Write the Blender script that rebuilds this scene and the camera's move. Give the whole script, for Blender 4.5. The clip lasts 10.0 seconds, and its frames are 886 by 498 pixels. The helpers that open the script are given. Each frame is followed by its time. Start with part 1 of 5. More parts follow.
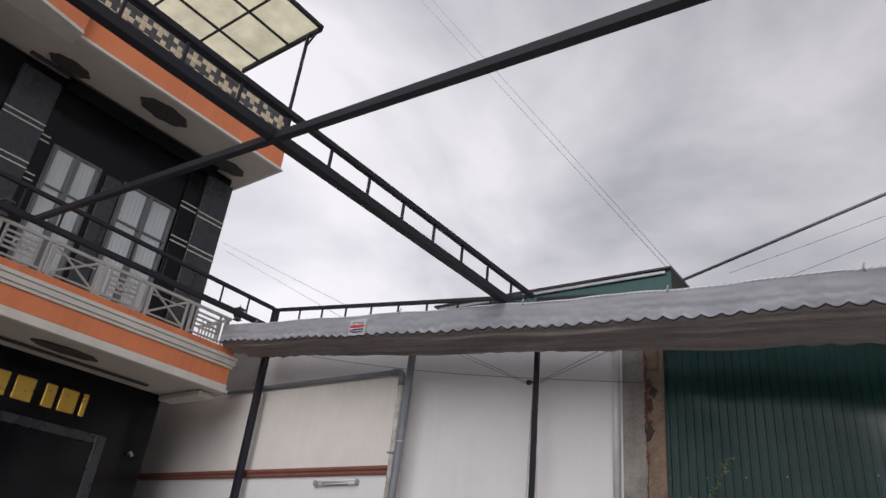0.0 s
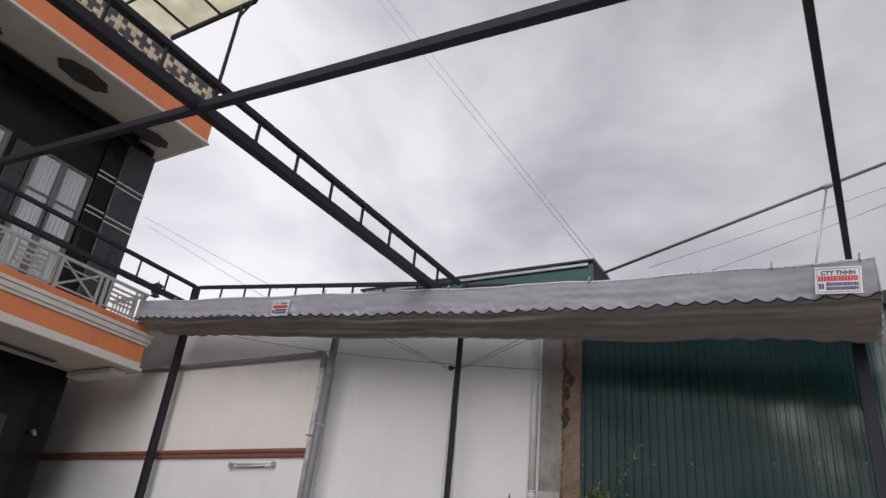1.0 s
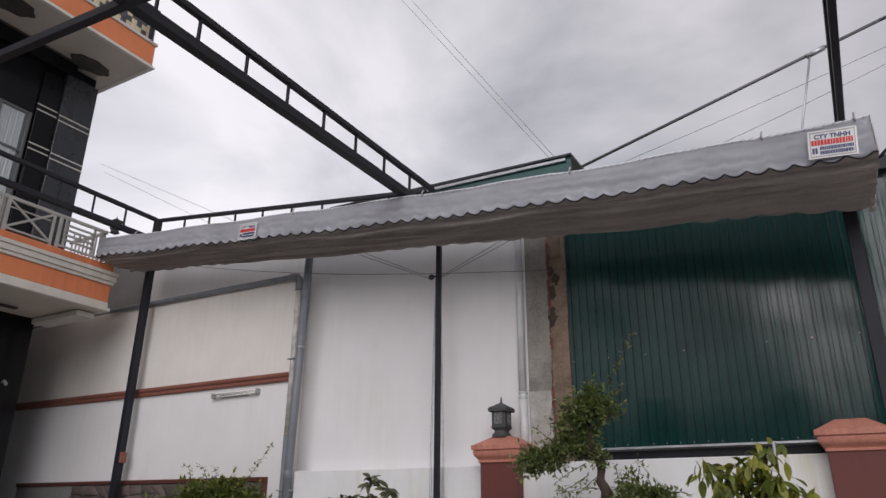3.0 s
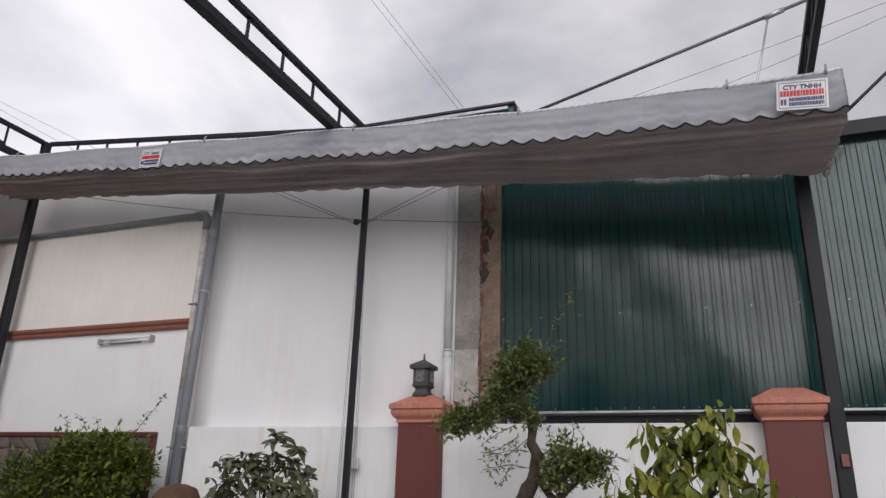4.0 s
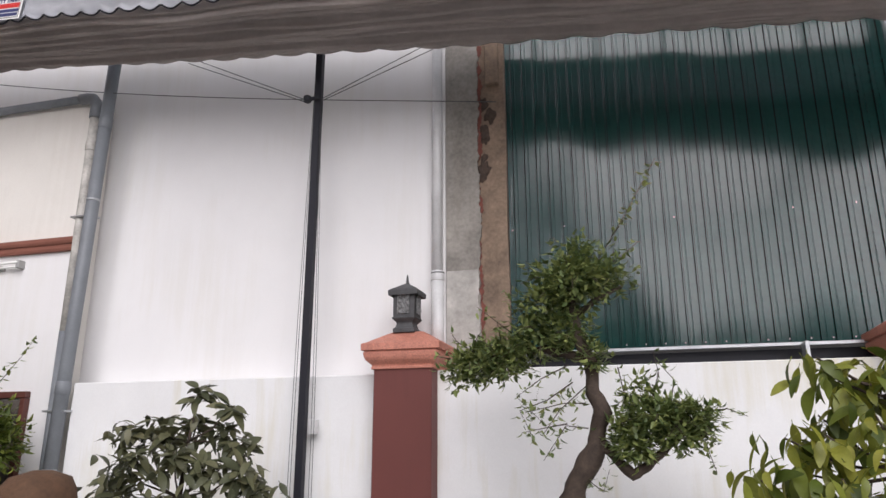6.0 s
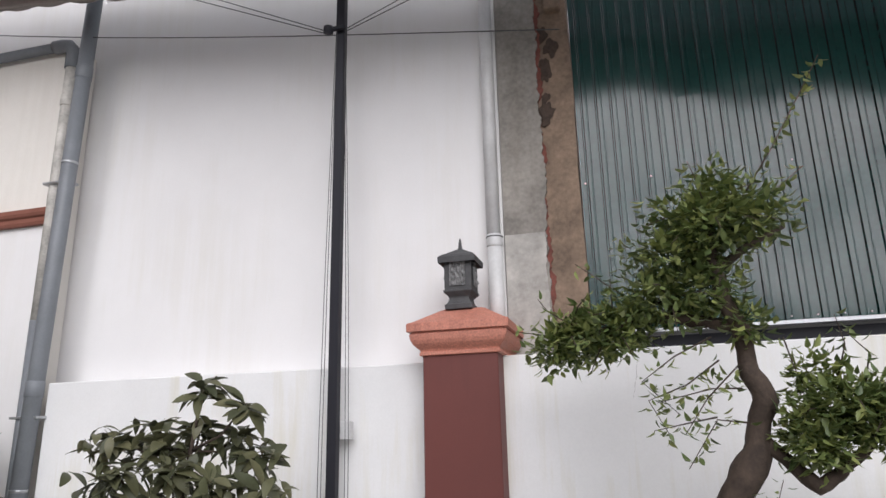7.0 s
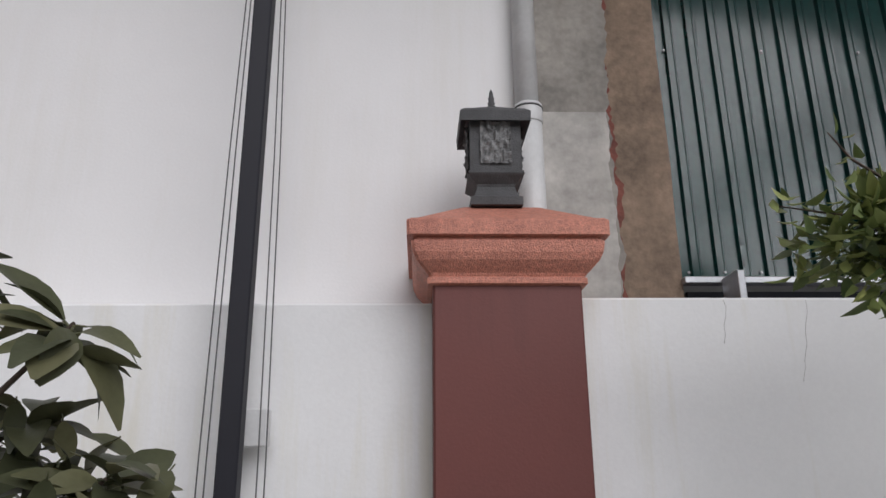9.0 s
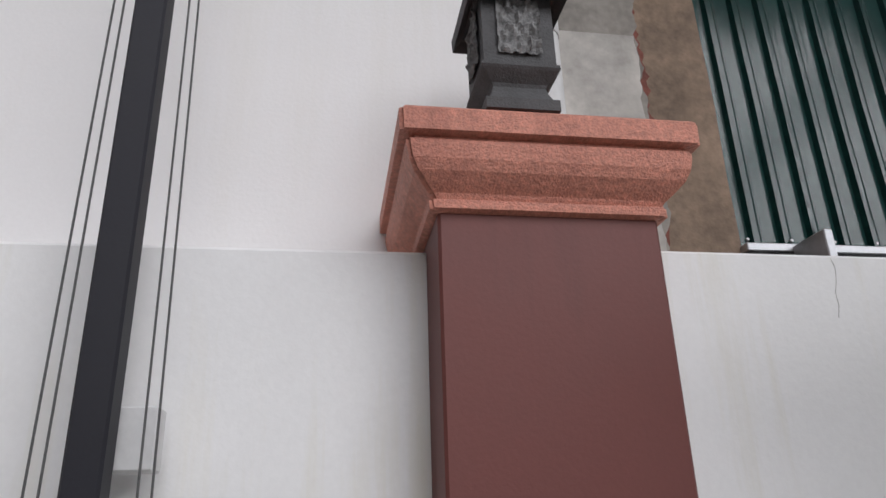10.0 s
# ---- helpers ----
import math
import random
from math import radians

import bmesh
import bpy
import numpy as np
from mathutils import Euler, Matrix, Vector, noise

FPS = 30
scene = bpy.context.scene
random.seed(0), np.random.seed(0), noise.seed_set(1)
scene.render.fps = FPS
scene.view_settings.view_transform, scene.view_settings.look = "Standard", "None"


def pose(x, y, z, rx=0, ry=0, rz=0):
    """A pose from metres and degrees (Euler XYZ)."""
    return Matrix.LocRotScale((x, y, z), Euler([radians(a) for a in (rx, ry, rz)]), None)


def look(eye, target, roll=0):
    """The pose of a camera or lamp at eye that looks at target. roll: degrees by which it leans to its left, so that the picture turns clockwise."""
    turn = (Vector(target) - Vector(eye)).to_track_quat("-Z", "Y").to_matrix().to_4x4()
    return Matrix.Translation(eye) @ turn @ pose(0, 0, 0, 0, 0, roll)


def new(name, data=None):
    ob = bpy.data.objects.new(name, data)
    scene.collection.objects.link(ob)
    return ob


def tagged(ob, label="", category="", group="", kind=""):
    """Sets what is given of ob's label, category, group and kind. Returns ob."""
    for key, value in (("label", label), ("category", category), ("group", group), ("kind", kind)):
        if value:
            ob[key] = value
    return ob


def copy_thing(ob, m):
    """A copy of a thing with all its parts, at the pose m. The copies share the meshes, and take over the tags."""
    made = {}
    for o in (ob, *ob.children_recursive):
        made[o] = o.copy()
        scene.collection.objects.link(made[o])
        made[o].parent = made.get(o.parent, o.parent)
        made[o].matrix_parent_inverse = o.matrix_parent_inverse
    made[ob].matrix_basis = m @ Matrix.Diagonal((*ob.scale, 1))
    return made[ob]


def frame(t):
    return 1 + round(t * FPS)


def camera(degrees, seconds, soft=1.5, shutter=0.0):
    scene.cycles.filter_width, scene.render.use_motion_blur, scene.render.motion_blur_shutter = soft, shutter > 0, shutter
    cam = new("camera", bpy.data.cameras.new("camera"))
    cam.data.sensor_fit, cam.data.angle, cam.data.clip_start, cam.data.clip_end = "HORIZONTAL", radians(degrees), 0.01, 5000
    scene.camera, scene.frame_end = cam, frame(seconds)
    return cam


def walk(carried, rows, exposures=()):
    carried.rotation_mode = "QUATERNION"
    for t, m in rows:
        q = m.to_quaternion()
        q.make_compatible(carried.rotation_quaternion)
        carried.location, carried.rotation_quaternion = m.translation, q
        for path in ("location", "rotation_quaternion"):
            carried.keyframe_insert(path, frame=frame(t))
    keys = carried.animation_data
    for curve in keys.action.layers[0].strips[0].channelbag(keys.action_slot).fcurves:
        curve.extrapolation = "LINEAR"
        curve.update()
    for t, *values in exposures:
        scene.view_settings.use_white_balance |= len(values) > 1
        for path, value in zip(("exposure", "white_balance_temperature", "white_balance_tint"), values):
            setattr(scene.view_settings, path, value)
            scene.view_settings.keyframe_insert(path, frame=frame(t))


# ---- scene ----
cam = camera(64.5, 10.0)
PATH = [
    (0, (0.425, -0.237, 1.535), (-0.704, 1.14, 2.447), 6.5),
    (0.5, (0.452, -0.209, 1.538), (-0.621, 1.214, 2.445), 7.2),
    (1, (0.438, -0.186, 1.528), (-0.534, 1.315, 2.425), 6.1),
    (1.5, (0.427, -0.161, 1.509), (-0.575, 1.335, 2.38), 5.8),
    (2, (0.388, -0.221, 1.536), (-0.576, 1.317, 2.377), 3.8),
    (2.5, (0.327, -0.178, 1.528), (-0.615, 1.408, 2.3), 2.1),
    (2.7, (0.25, -0.03, 1.5), (-0.682, 1.575, 2.244), 0.4),
    (3.8, (-0.2, 0.7, 1.37), (-1.067, 2.385, 2.01), 3.8),
    (4, (-0.359, 0.818, 1.366), (-1.081, 2.567, 2.014), 1.8),
    (4.5, (-0.631, 1.225, 1.4), (-1.2535, 3.011, 2.05), -0.2),
    (5, (-0.933, 1.725, 1.377), (-1.662, 3.499, 1.944), 0.5),
    (5.5, (-1.21, 2.382, 1.399), (-1.66, 4.25, 1.953), -0.2),
    (6, (-1.678, 2.687, 1.482), (-2.207, 4.54, 2.015), -0.1),
    (6.2, (-1.809, 2.957, 1.464), (-2.408, 4.789, 1.997), 0.9),
    (7.3, (-2.69, 3.9, 1.5), (-3.179, 5.759, 2.052), -1.6),
    (7.5, (-2.899, 4.073, 1.507), (-3.32, 5.948, 2.061), -0.2),
    (8, (-3.198, 4.572, 1.531), (-3.383, 6.488, 2.074), -3.1),
    (8.5, (-3.448, 5.149, 1.471), (-3.597, 7.059, 2.048), -1.0),
    (9, (-3.714, 5.641, 1.495), (-3.645, 7.551, 2.083), -0.5),
    (9.5, (-3.798, 6.057, 1.487), (-3.476, 7.912, 2.161), -3.3),
    (10, (-3.872, 6.49, 1.46), (-3.561, 8.33, 2.179), -1.9),
]
EXPOSURE = [(t, e, 6450 if t < 7 else 6330, 15 if t < 7 else 12) for t, e in ((0.0, 0.10), (1.5, 0.10), (2.5, 0.09), (4.0, 0.22), (4.5, 0.34), (5.0, 0.50), (5.5, 0.72), (6.2, 0.82), (7.5, 0.66), (8.0, 0.48), (8.5, 0.44), (9.2, 0.34), (10.0, 0.42))]
walk(cam, [(t, look(*row)) for t, *row in PATH], EXPOSURE)

# ---------------------------------------------------------------- light
world = bpy.data.worlds.new("overcast_sky")
scene.world = world
world.use_nodes = True
wn, wl = world.node_tree.nodes, world.node_tree.links
wn.clear()
w_out = wn.new("ShaderNodeOutputWorld")
w_bg = wn.new("ShaderNodeBackground")
w_sky = wn.new("ShaderNodeTexSky")
w_sky.sky_type = "NISHITA"
w_sky.sun_disc = False
w_sky.sun_elevation = radians(31)
w_sky.sun_rotation = radians(158)
w_tc = wn.new("ShaderNodeTexCoord")
w_map = wn.new("ShaderNodeMapping")
w_map.inputs["Scale"].default_value = (1.0, 1.0, 1.6)
w_map.inputs["Location"].default_value = (2.3, 0.4, 0.1)
w_noise = wn.new("ShaderNodeTexNoise")
w_noise.inputs["Scale"].default_value = 2.1
w_noise.inputs["Detail"].default_value = 7
w_noise.inputs["Roughness"].default_value = 0.5
w_noise.inputs["Distortion"].default_value = 0.35
w_ramp = wn.new("ShaderNodeValToRGB")
w_ramp.color_ramp.elements[0].position = 0.38
w_ramp.color_ramp.elements[0].color = (5.0, 5.15, 5.45, 1)
w_ramp.color_ramp.elements[1].position = 0.62
w_ramp.color_ramp.elements[1].color = (9.3, 9.2, 9.4, 1)
w_mix = wn.new("ShaderNodeMix")
w_mix.data_type = "RGBA"
w_mix.inputs[0].default_value = 0.93
wl.new(w_tc.outputs["Generated"], w_map.inputs["Vector"])
wl.new(w_map.outputs["Vector"], w_noise.inputs["Vector"])
wl.new(w_noise.outputs["Fac"], w_ramp.inputs["Fac"])
wl.new(w_sky.outputs["Color"], w_mix.inputs[6])
w_sep = wn.new("ShaderNodeSeparateXYZ")
wl.new(w_tc.outputs["Generated"], w_sep.inputs[0])
w_side = wn.new("ShaderNodeMapRange")
w_side.inputs["From Min"].default_value = -0.75
w_side.inputs["From Max"].default_value = 0.45
w_side.inputs["To Min"].default_value = 1.0
w_side.inputs["To Max"].default_value = 0.42
wl.new(w_sep.outputs["X"], w_side.inputs["Value"])
w_grade = wn.new("ShaderNodeVectorMath")
w_grade.operation = "SCALE"
wl.new(w_ramp.outputs["Color"], w_grade.inputs[0])
wl.new(w_side.outputs[0], w_grade.inputs["Scale"])
wl.new(w_grade.outputs[0], w_mix.inputs[7])
wl.new(w_mix.outputs[2], w_bg.inputs["Color"])
w_bg.inputs["Strength"].default_value = 0.1
wl.new(w_bg.outputs["Background"], w_out.inputs["Surface"])

sun = new("sun", bpy.data.lights.new("sun", "SUN"))
sun.data.energy = 1.75
sun.data.angle = radians(55)
sun.data.color = (1.0, 0.985, 0.98)
sun.matrix_world = look((5.0, -12, 13.0), (-3, 8, 1))

# ---------------------------------------------------------------- materials


def nd(m, kind, **values):
    n = m.node_tree.nodes.new(kind)
    for k, v in values.items():
        n.inputs[k.replace("_", " ")].default_value = v
    return n


def surface(name, colour, rough=0.7, metal=0.0, vary=0.12, scale=3.0, grain=60.0, bump=0.15, streak=0.0, streak_colour=(0.3, 0.28, 0.24),
            island=0.0, spec=0.5, through_light=0.0, gloss_vary=0.1):
    """A painted, plastered, metal or leafy surface: broad stains, fine grain, streaks that run down, and relief."""
    m = bpy.data.materials.new(name)
    m.use_nodes = True
    ln = m.node_tree.links
    b = m.node_tree.nodes["Principled BSDF"]
    tc = nd(m, "ShaderNodeTexCoord")
    n1 = nd(m, "ShaderNodeTexNoise", Scale=scale, Detail=5.0, Roughness=0.6)
    n2 = nd(m, "ShaderNodeTexNoise", Scale=grain, Detail=3.0)
    ln.new(tc.outputs["Object"], n1.inputs["Vector"])
    ln.new(tc.outputs["Object"], n2.inputs["Vector"])
    add = m.node_tree.nodes.new("ShaderNodeMath")
    add.operation = "MULTIPLY_ADD"
    ln.new(n2.outputs["Fac"], add.inputs[0])
    add.inputs[1].default_value = 0.35
    ln.new(n1.outputs["Fac"], add.inputs[2])
    val = m.node_tree.nodes.new("ShaderNodeMapRange")
    val.inputs["From Min"].default_value = 0.4
    val.inputs["From Max"].default_value = 0.95
    val.inputs["To Min"].default_value = 1 - vary
    val.inputs["To Max"].default_value = 1 + vary * 0.6
    ln.new(add.outputs[0], val.inputs["Value"])
    hsv = nd(m, "ShaderNodeHueSaturation", Color=(*colour, 1))
    ln.new(val.outputs[0], hsv.inputs["Value"])
    out = hsv.outputs["Color"]
    if island:
        info = nd(m, "ShaderNodeObjectInfo")
        geo = nd(m, "ShaderNodeNewGeometry")
        both = m.node_tree.nodes.new("ShaderNodeMath")
        both.operation = "ADD"
        ln.new(info.outputs["Random"], both.inputs[0])
        ln.new(geo.outputs["Random Per Island"], both.inputs[1])
        fr = m.node_tree.nodes.new("ShaderNodeMath")
        fr.operation = "FRACT"
        ln.new(both.outputs[0], fr.inputs[0])
        r1 = m.node_tree.nodes.new("ShaderNodeMapRange")
        r1.inputs["To Min"].default_value = 1 - island
        r1.inputs["To Max"].default_value = 1 + island
        ln.new(fr.outputs[0], r1.inputs["Value"])
        h2 = nd(m, "ShaderNodeHueSaturation")
        ln.new(out, h2.inputs["Color"])
        ln.new(r1.outputs[0], h2.inputs["Value"])
        r2 = m.node_tree.nodes.new("ShaderNodeMapRange")
        r2.inputs["To Min"].default_value = 0.5 + island * 0.06
        r2.inputs["To Max"].default_value = 0.5 - island * 0.06
        ln.new(fr.outputs[0], r2.inputs["Value"])
        ln.new(r2.outputs[0], h2.inputs["Hue"])
        out = h2.outputs["Color"]
    if streak:
        mp = nd(m, "ShaderNodeMapping", Scale=(7.0, 7.0, 0.45))
        ln.new(tc.outputs["Object"], mp.inputs["Vector"])
        n3 = nd(m, "ShaderNodeTexNoise", Scale=1.6, Detail=6.0, Roughness=0.65)
        ln.new(mp.outputs["Vector"], n3.inputs["Vector"])
        n4 = nd(m, "ShaderNodeTexNoise", Scale=0.9, Detail=3.0)
        ln.new(tc.outputs["Object"], n4.inputs["Vector"])
        mu = m.node_tree.nodes.new("ShaderNodeMath")
        mu.operation = "MULTIPLY"
        ln.new(n3.outputs["Fac"], mu.inputs[0])
        ln.new(n4.outputs["Fac"], mu.inputs[1])
        mr = m.node_tree.nodes.new("ShaderNodeMapRange")
        mr.inputs["From Min"].default_value = 0.24
        mr.inputs["From Max"].default_value = 0.48
        mr.inputs["To Max"].default_value = streak
        ln.new(mu.outputs[0], mr.inputs["Value"])
        mx = m.node_tree.nodes.new("ShaderNodeMix")
        mx.data_type = "RGBA"
        ln.new(mr.outputs[0], mx.inputs[0])
        ln.new(out, mx.inputs[6])
        mx.inputs[7].default_value = (*streak_colour, 1)
        out = mx.outputs[2]
    ln.new(out, b.inputs["Base Color"])
    rr = m.node_tree.nodes.new("ShaderNodeMapRange")
    rr.inputs["To Min"].default_value = max(0.02, rough - gloss_vary)
    rr.inputs["To Max"].default_value = min(1.0, rough + gloss_vary)
    ln.new(n1.outputs["Fac"], rr.inputs["Value"])
    ln.new(rr.outputs[0], b.inputs["Roughness"])
    b.inputs["Metallic"].default_value = metal
    b.inputs["Specular IOR Level"].default_value = spec
    if through_light:
        b.inputs["Transmission Weight"].default_value = 0.0
        tr = nd(m, "ShaderNodeBsdfTranslucent")
        ln.new(out, tr.inputs["Color"])
        ms = m.node_tree.nodes.new("ShaderNodeMixShader")
        ms.inputs[0].default_value = through_light
        ln.new(b.outputs[0], ms.inputs[1])
        ln.new(tr.outputs[0], ms.inputs[2])
        ln.new(ms.outputs[0], m.node_tree.nodes["Material Output"].inputs["Surface"])
    if bump:
        bp = nd(m, "ShaderNodeBump", Strength=bump, Distance=0.004)
        ln.new(n2.outputs["Fac"], bp.inputs["Height"])
        ln.new(bp.outputs[0], b.inputs["Normal"])
    return m


WHITE = surface("white_plaster", (0.81, 0.80, 0.80), 0.85, vary=0.05, scale=1.2, grain=90, bump=0.12, streak=0.22, streak_colour=(0.62, 0.58, 0.47))
WHITE_LOW = surface("white_limewash", (0.82, 0.82, 0.82), 0.85, vary=0.07, scale=1.6, grain=80, bump=0.12, streak=0.85, streak_colour=(0.66, 0.62, 0.48))
CREAM = surface("cream_plaster", (0.80, 0.77, 0.72), 0.85, vary=0.07, scale=1.4, grain=80, bump=0.12, streak=0.25, streak_colour=(0.55, 0.50, 0.42))
GREY_WALL = surface("grey_render", (0.22, 0.21, 0.20), 0.9, vary=0.2, scale=2.5, bump=0.3)
CONCRETE = surface("damp_concrete", (0.30, 0.278, 0.25), 0.9, vary=0.6, scale=2.4, grain=35, bump=0.25, streak=0.5, streak_colour=(0.20, 0.17, 0.14))
CONCRETE_PALE = surface("pale_patch_render", (0.46, 0.44, 0.41), 0.9, vary=0.45, scale=4.5, grain=35, bump=0.2, streak=0.4, streak_colour=(0.26, 0.24, 0.21))
BROWN_RENDER = surface("brown_render", (0.25, 0.18, 0.13), 0.92, vary=0.5, scale=5.0, grain=40, bump=0.8, streak=0.55, streak_colour=(0.12, 0.085, 0.06))
DAMP = surface("dark_damp_patch", (0.075, 0.052, 0.04), 0.95, vary=0.5, scale=20, grain=60, bump=0.9)
RED_EDGE = surface("red_brick_edge", (0.19, 0.066, 0.05), 0.9, vary=0.45, scale=14, grain=70, bump=0.9)
MAROON = surface("maroon_paint", (0.145, 0.040, 0.033), 0.6, vary=0.12, scale=2.2, grain=120, bump=0.1, streak=0.85, streak_colour=(0.085, 0.024, 0.021))
TERRACOTTA = surface("speckled_terracotta_paint", (0.60, 0.245, 0.175), 0.58, vary=0.42, scale=85, grain=190, bump=1.0, streak=0.6, streak_colour=(0.24, 0.075, 0.055))
BAND = surface("brown_red_moulding_paint", (0.26, 0.10, 0.07), 0.7, vary=0.2, scale=4, bump=0.2)
STEEL = surface("dark_painted_steel", (0.010, 0.010, 0.017), 0.62, vary=0.25, scale=4, grain=100, bump=0.08)
GALV = surface("galvanised_steel", (0.50, 0.51, 0.53), 0.42, metal=0.7, vary=0.25, scale=6, bump=0.1, gloss_vary=0.15)
GREEN = surface("green_enamelled_sheet", (0.014, 0.080, 0.071), 0.15, vary=0.3, scale=1.3, grain=30, bump=0.0, streak=0.15, streak_colour=(0.05, 0.12, 0.105), spec=0.72, gloss_vary=0.1)
SILVER = surface("silver_tarpaulin", (0.64, 0.65, 0.69), 0.36, vary=0.12, scale=2.5, grain=25, bump=0.25)
UNDER = surface("brown_tarpaulin_underside", (0.58, 0.52, 0.49), 0.7, vary=0.2, scale=2.0, grain=20, bump=0.2)
ROPE = surface("rope_cord", (0.10, 0.10, 0.10), 0.9, vary=0.2, scale=40, bump=0.4)
PIPE_WHITE = surface("white_pvc", (0.66, 0.66, 0.66), 0.45, vary=0.18, scale=5, bump=0.05, streak=0.35, streak_colour=(0.33, 0.30, 0.26))
PIPE_OLD = surface("dirty_white_pvc", (0.56, 0.54, 0.50), 0.6, vary=0.45, scale=9, bump=0.2, streak=0.5, streak_colour=(0.24, 0.22, 0.19))
PIPE_GREY = surface("grey_pvc", (0.20, 0.215, 0.235), 0.5, vary=0.2, scale=4, bump=0.06)
CAST = surface("dark_cast_stone", (0.075, 0.075, 0.078), 0.75, vary=0.4, scale=14, grain=160, bump=0.6)
CARVED = surface("weathered_relief", (0.20, 0.20, 0.20), 0.85, vary=0.8, scale=40, grain=140, bump=0.9)
ORANGE = surface("orange_paint", (0.78, 0.25, 0.105), 0.75, vary=0.12, scale=2, bump=0.12, streak=0.3, streak_colour=(0.36, 0.12, 0.06))
TRIM = surface("off_white_trim_paint", (0.70, 0.66, 0.60), 0.75, vary=0.1, scale=3, bump=0.12, streak=0.3, streak_colour=(0.42, 0.38, 0.33))
SOFFIT = surface("beige_soffit_paint", (0.60, 0.54, 0.47), 0.85, vary=0.1, scale=2, bump=0.1)
MOTIF = surface("dark_soffit_motif", (0.07, 0.06, 0.055), 0.8, vary=0.4, scale=12, bump=0.2)
TILE_DARK = surface("dark_polished_wall_tile", (0.040, 0.043, 0.050), 0.28, vary=0.35, scale=2.5, grain=60, bump=0.03, spec=0.5)
TILE_BLACK = surface("black_polished_wall_tile", (0.008, 0.008, 0.010), 0.16, vary=0.3, scale=2.5, grain=60, bump=0.02, spec=0.22)
TILE_CREAM = surface("cream_parapet_tile", (0.72, 0.60, 0.42), 0.5, vary=0.3, scale=8, bump=0.1, island=0.12)
TILE_COAL = surface("charcoal_parapet_tile", (0.085, 0.085, 0.09), 0.5, vary=0.3, scale=8, bump=0.1, island=0.2)
FRAME = surface("grey_window_frame", (0.13, 0.135, 0.14), 0.45, vary=0.15, scale=4, bump=0.05)
RAIL = surface("pale_grey_railing_paint", (0.50, 0.48, 0.45), 0.6, vary=0.15, scale=5, bump=0.1)
CURTAIN = surface("white_curtain", (0.90, 0.90, 0.92), 0.9, vary=0.1, scale=4, bump=0.1, through_light=0.2)
GOLD = surface("gold_letter_metal", (0.85, 0.55, 0.10), 0.3, metal=0.6, vary=0.12, scale=6, bump=0.05)
WOODRED = surface("red_brown_window_frame", (0.11, 0.035, 0.026), 0.55, vary=0.25, scale=6, bump=0.15)
CANOPY = surface("yellowed_translucent_sheet", (0.93, 0.90, 0.76), 0.5, vary=0.2, scale=2.2, bump=0.05, through_light=0.9)
STONE = surface("dark_field_stone", (0.115, 0.092, 0.08), 0.85, vary=0.5, scale=7, grain=60, bump=0.8, island=0.35)
BARK = surface("grey_brown_bark", (0.070, 0.050, 0.038), 0.95, vary=0.6, scale=12, grain=60, bump=1.0)
STUMP = surface("cut_brown_wood", (0.12, 0.062, 0.033), 0.85, vary=0.5, scale=7, grain=50, bump=0.8)
LEAF_DARK = surface("dark_green_leaf", (0.115, 0.12, 0.062), 0.45, vary=0.3, scale=9, grain=80, bump=0.2, island=0.4, through_light=0.18)
LEAF_YELLOW = surface("yellow_green_leaf", (0.185, 0.215, 0.032), 0.42, vary=0.3, scale=9, grain=80, bump=0.2, island=0.55, through_light=0.25)
LEAF_SMALL = surface("small_green_leaf", (0.19, 0.24, 0.08), 0.42, vary=0.3, scale=6, grain=60, bump=0.0, island=0.5, through_light=0.25)
LEAF_BUSH = surface("bright_bush_leaf", (0.135, 0.175, 0.030), 0.5, vary=0.3, scale=6, grain=60, bump=0.0, island=0.5, through_light=0.25)
PAVING = surface("grey_yard_concrete", (0.44, 0.43, 0.41), 0.9, vary=0.25, scale=1.2, bump=0.3)
PLASTIC = surface("grey_plastic", (0.36, 0.36, 0.35), 0.5, vary=0.1, scale=8, bump=0.05)
TUBE = surface("white_lamp_tube", (0.75, 0.75, 0.72), 0.35, vary=0.05, scale=8, bump=0.02)
BOARD = surface("white_printed_vinyl", (0.82, 0.81, 0.80), 0.5, vary=0.05, scale=6, bump=0.05)
RED_INK = surface("red_print", (0.62, 0.04, 0.035), 0.5, vary=0.1, scale=20, bump=0.0)
BLUE_INK = surface("navy_print", (0.05, 0.06, 0.17), 0.5, vary=0.1, scale=20, bump=0.0)
WIRE = surface("black_cable", (0.06, 0.06, 0.065), 0.6, vary=0.1, scale=4, bump=0.0)
FAR_WIRE = surface("weathered_aluminium_cable", (0.34, 0.35, 0.37), 0.5, vary=0.1, scale=4, bump=0.0)
GREEN.node_tree.nodes["Principled BSDF"].inputs["IOR"].default_value = 1.62
GLASS = bpy.data.materials.new("window_glass")
GLASS.use_nodes = True
_gt = GLASS.node_tree
_gt.nodes.clear()
_go, _gm, _ga, _gb = [_gt.nodes.new(k) for k in ("ShaderNodeOutputMaterial", "ShaderNodeMixShader", "ShaderNodeBsdfTransparent", "ShaderNodeBsdfGlossy")]
_ga.inputs["Color"].default_value = (0.93, 0.95, 0.95, 1)
_gb.inputs["Roughness"].default_value = 0.03
_gm.inputs[0].default_value = 0.09
_gt.links.new(_ga.outputs[0], _gm.inputs[1])
_gt.links.new(_gb.outputs[0], _gm.inputs[2])
_gt.links.new(_gm.outputs[0], _go.inputs["Surface"])

# ---------------------------------------------------------------- building helpers
BASE = {}


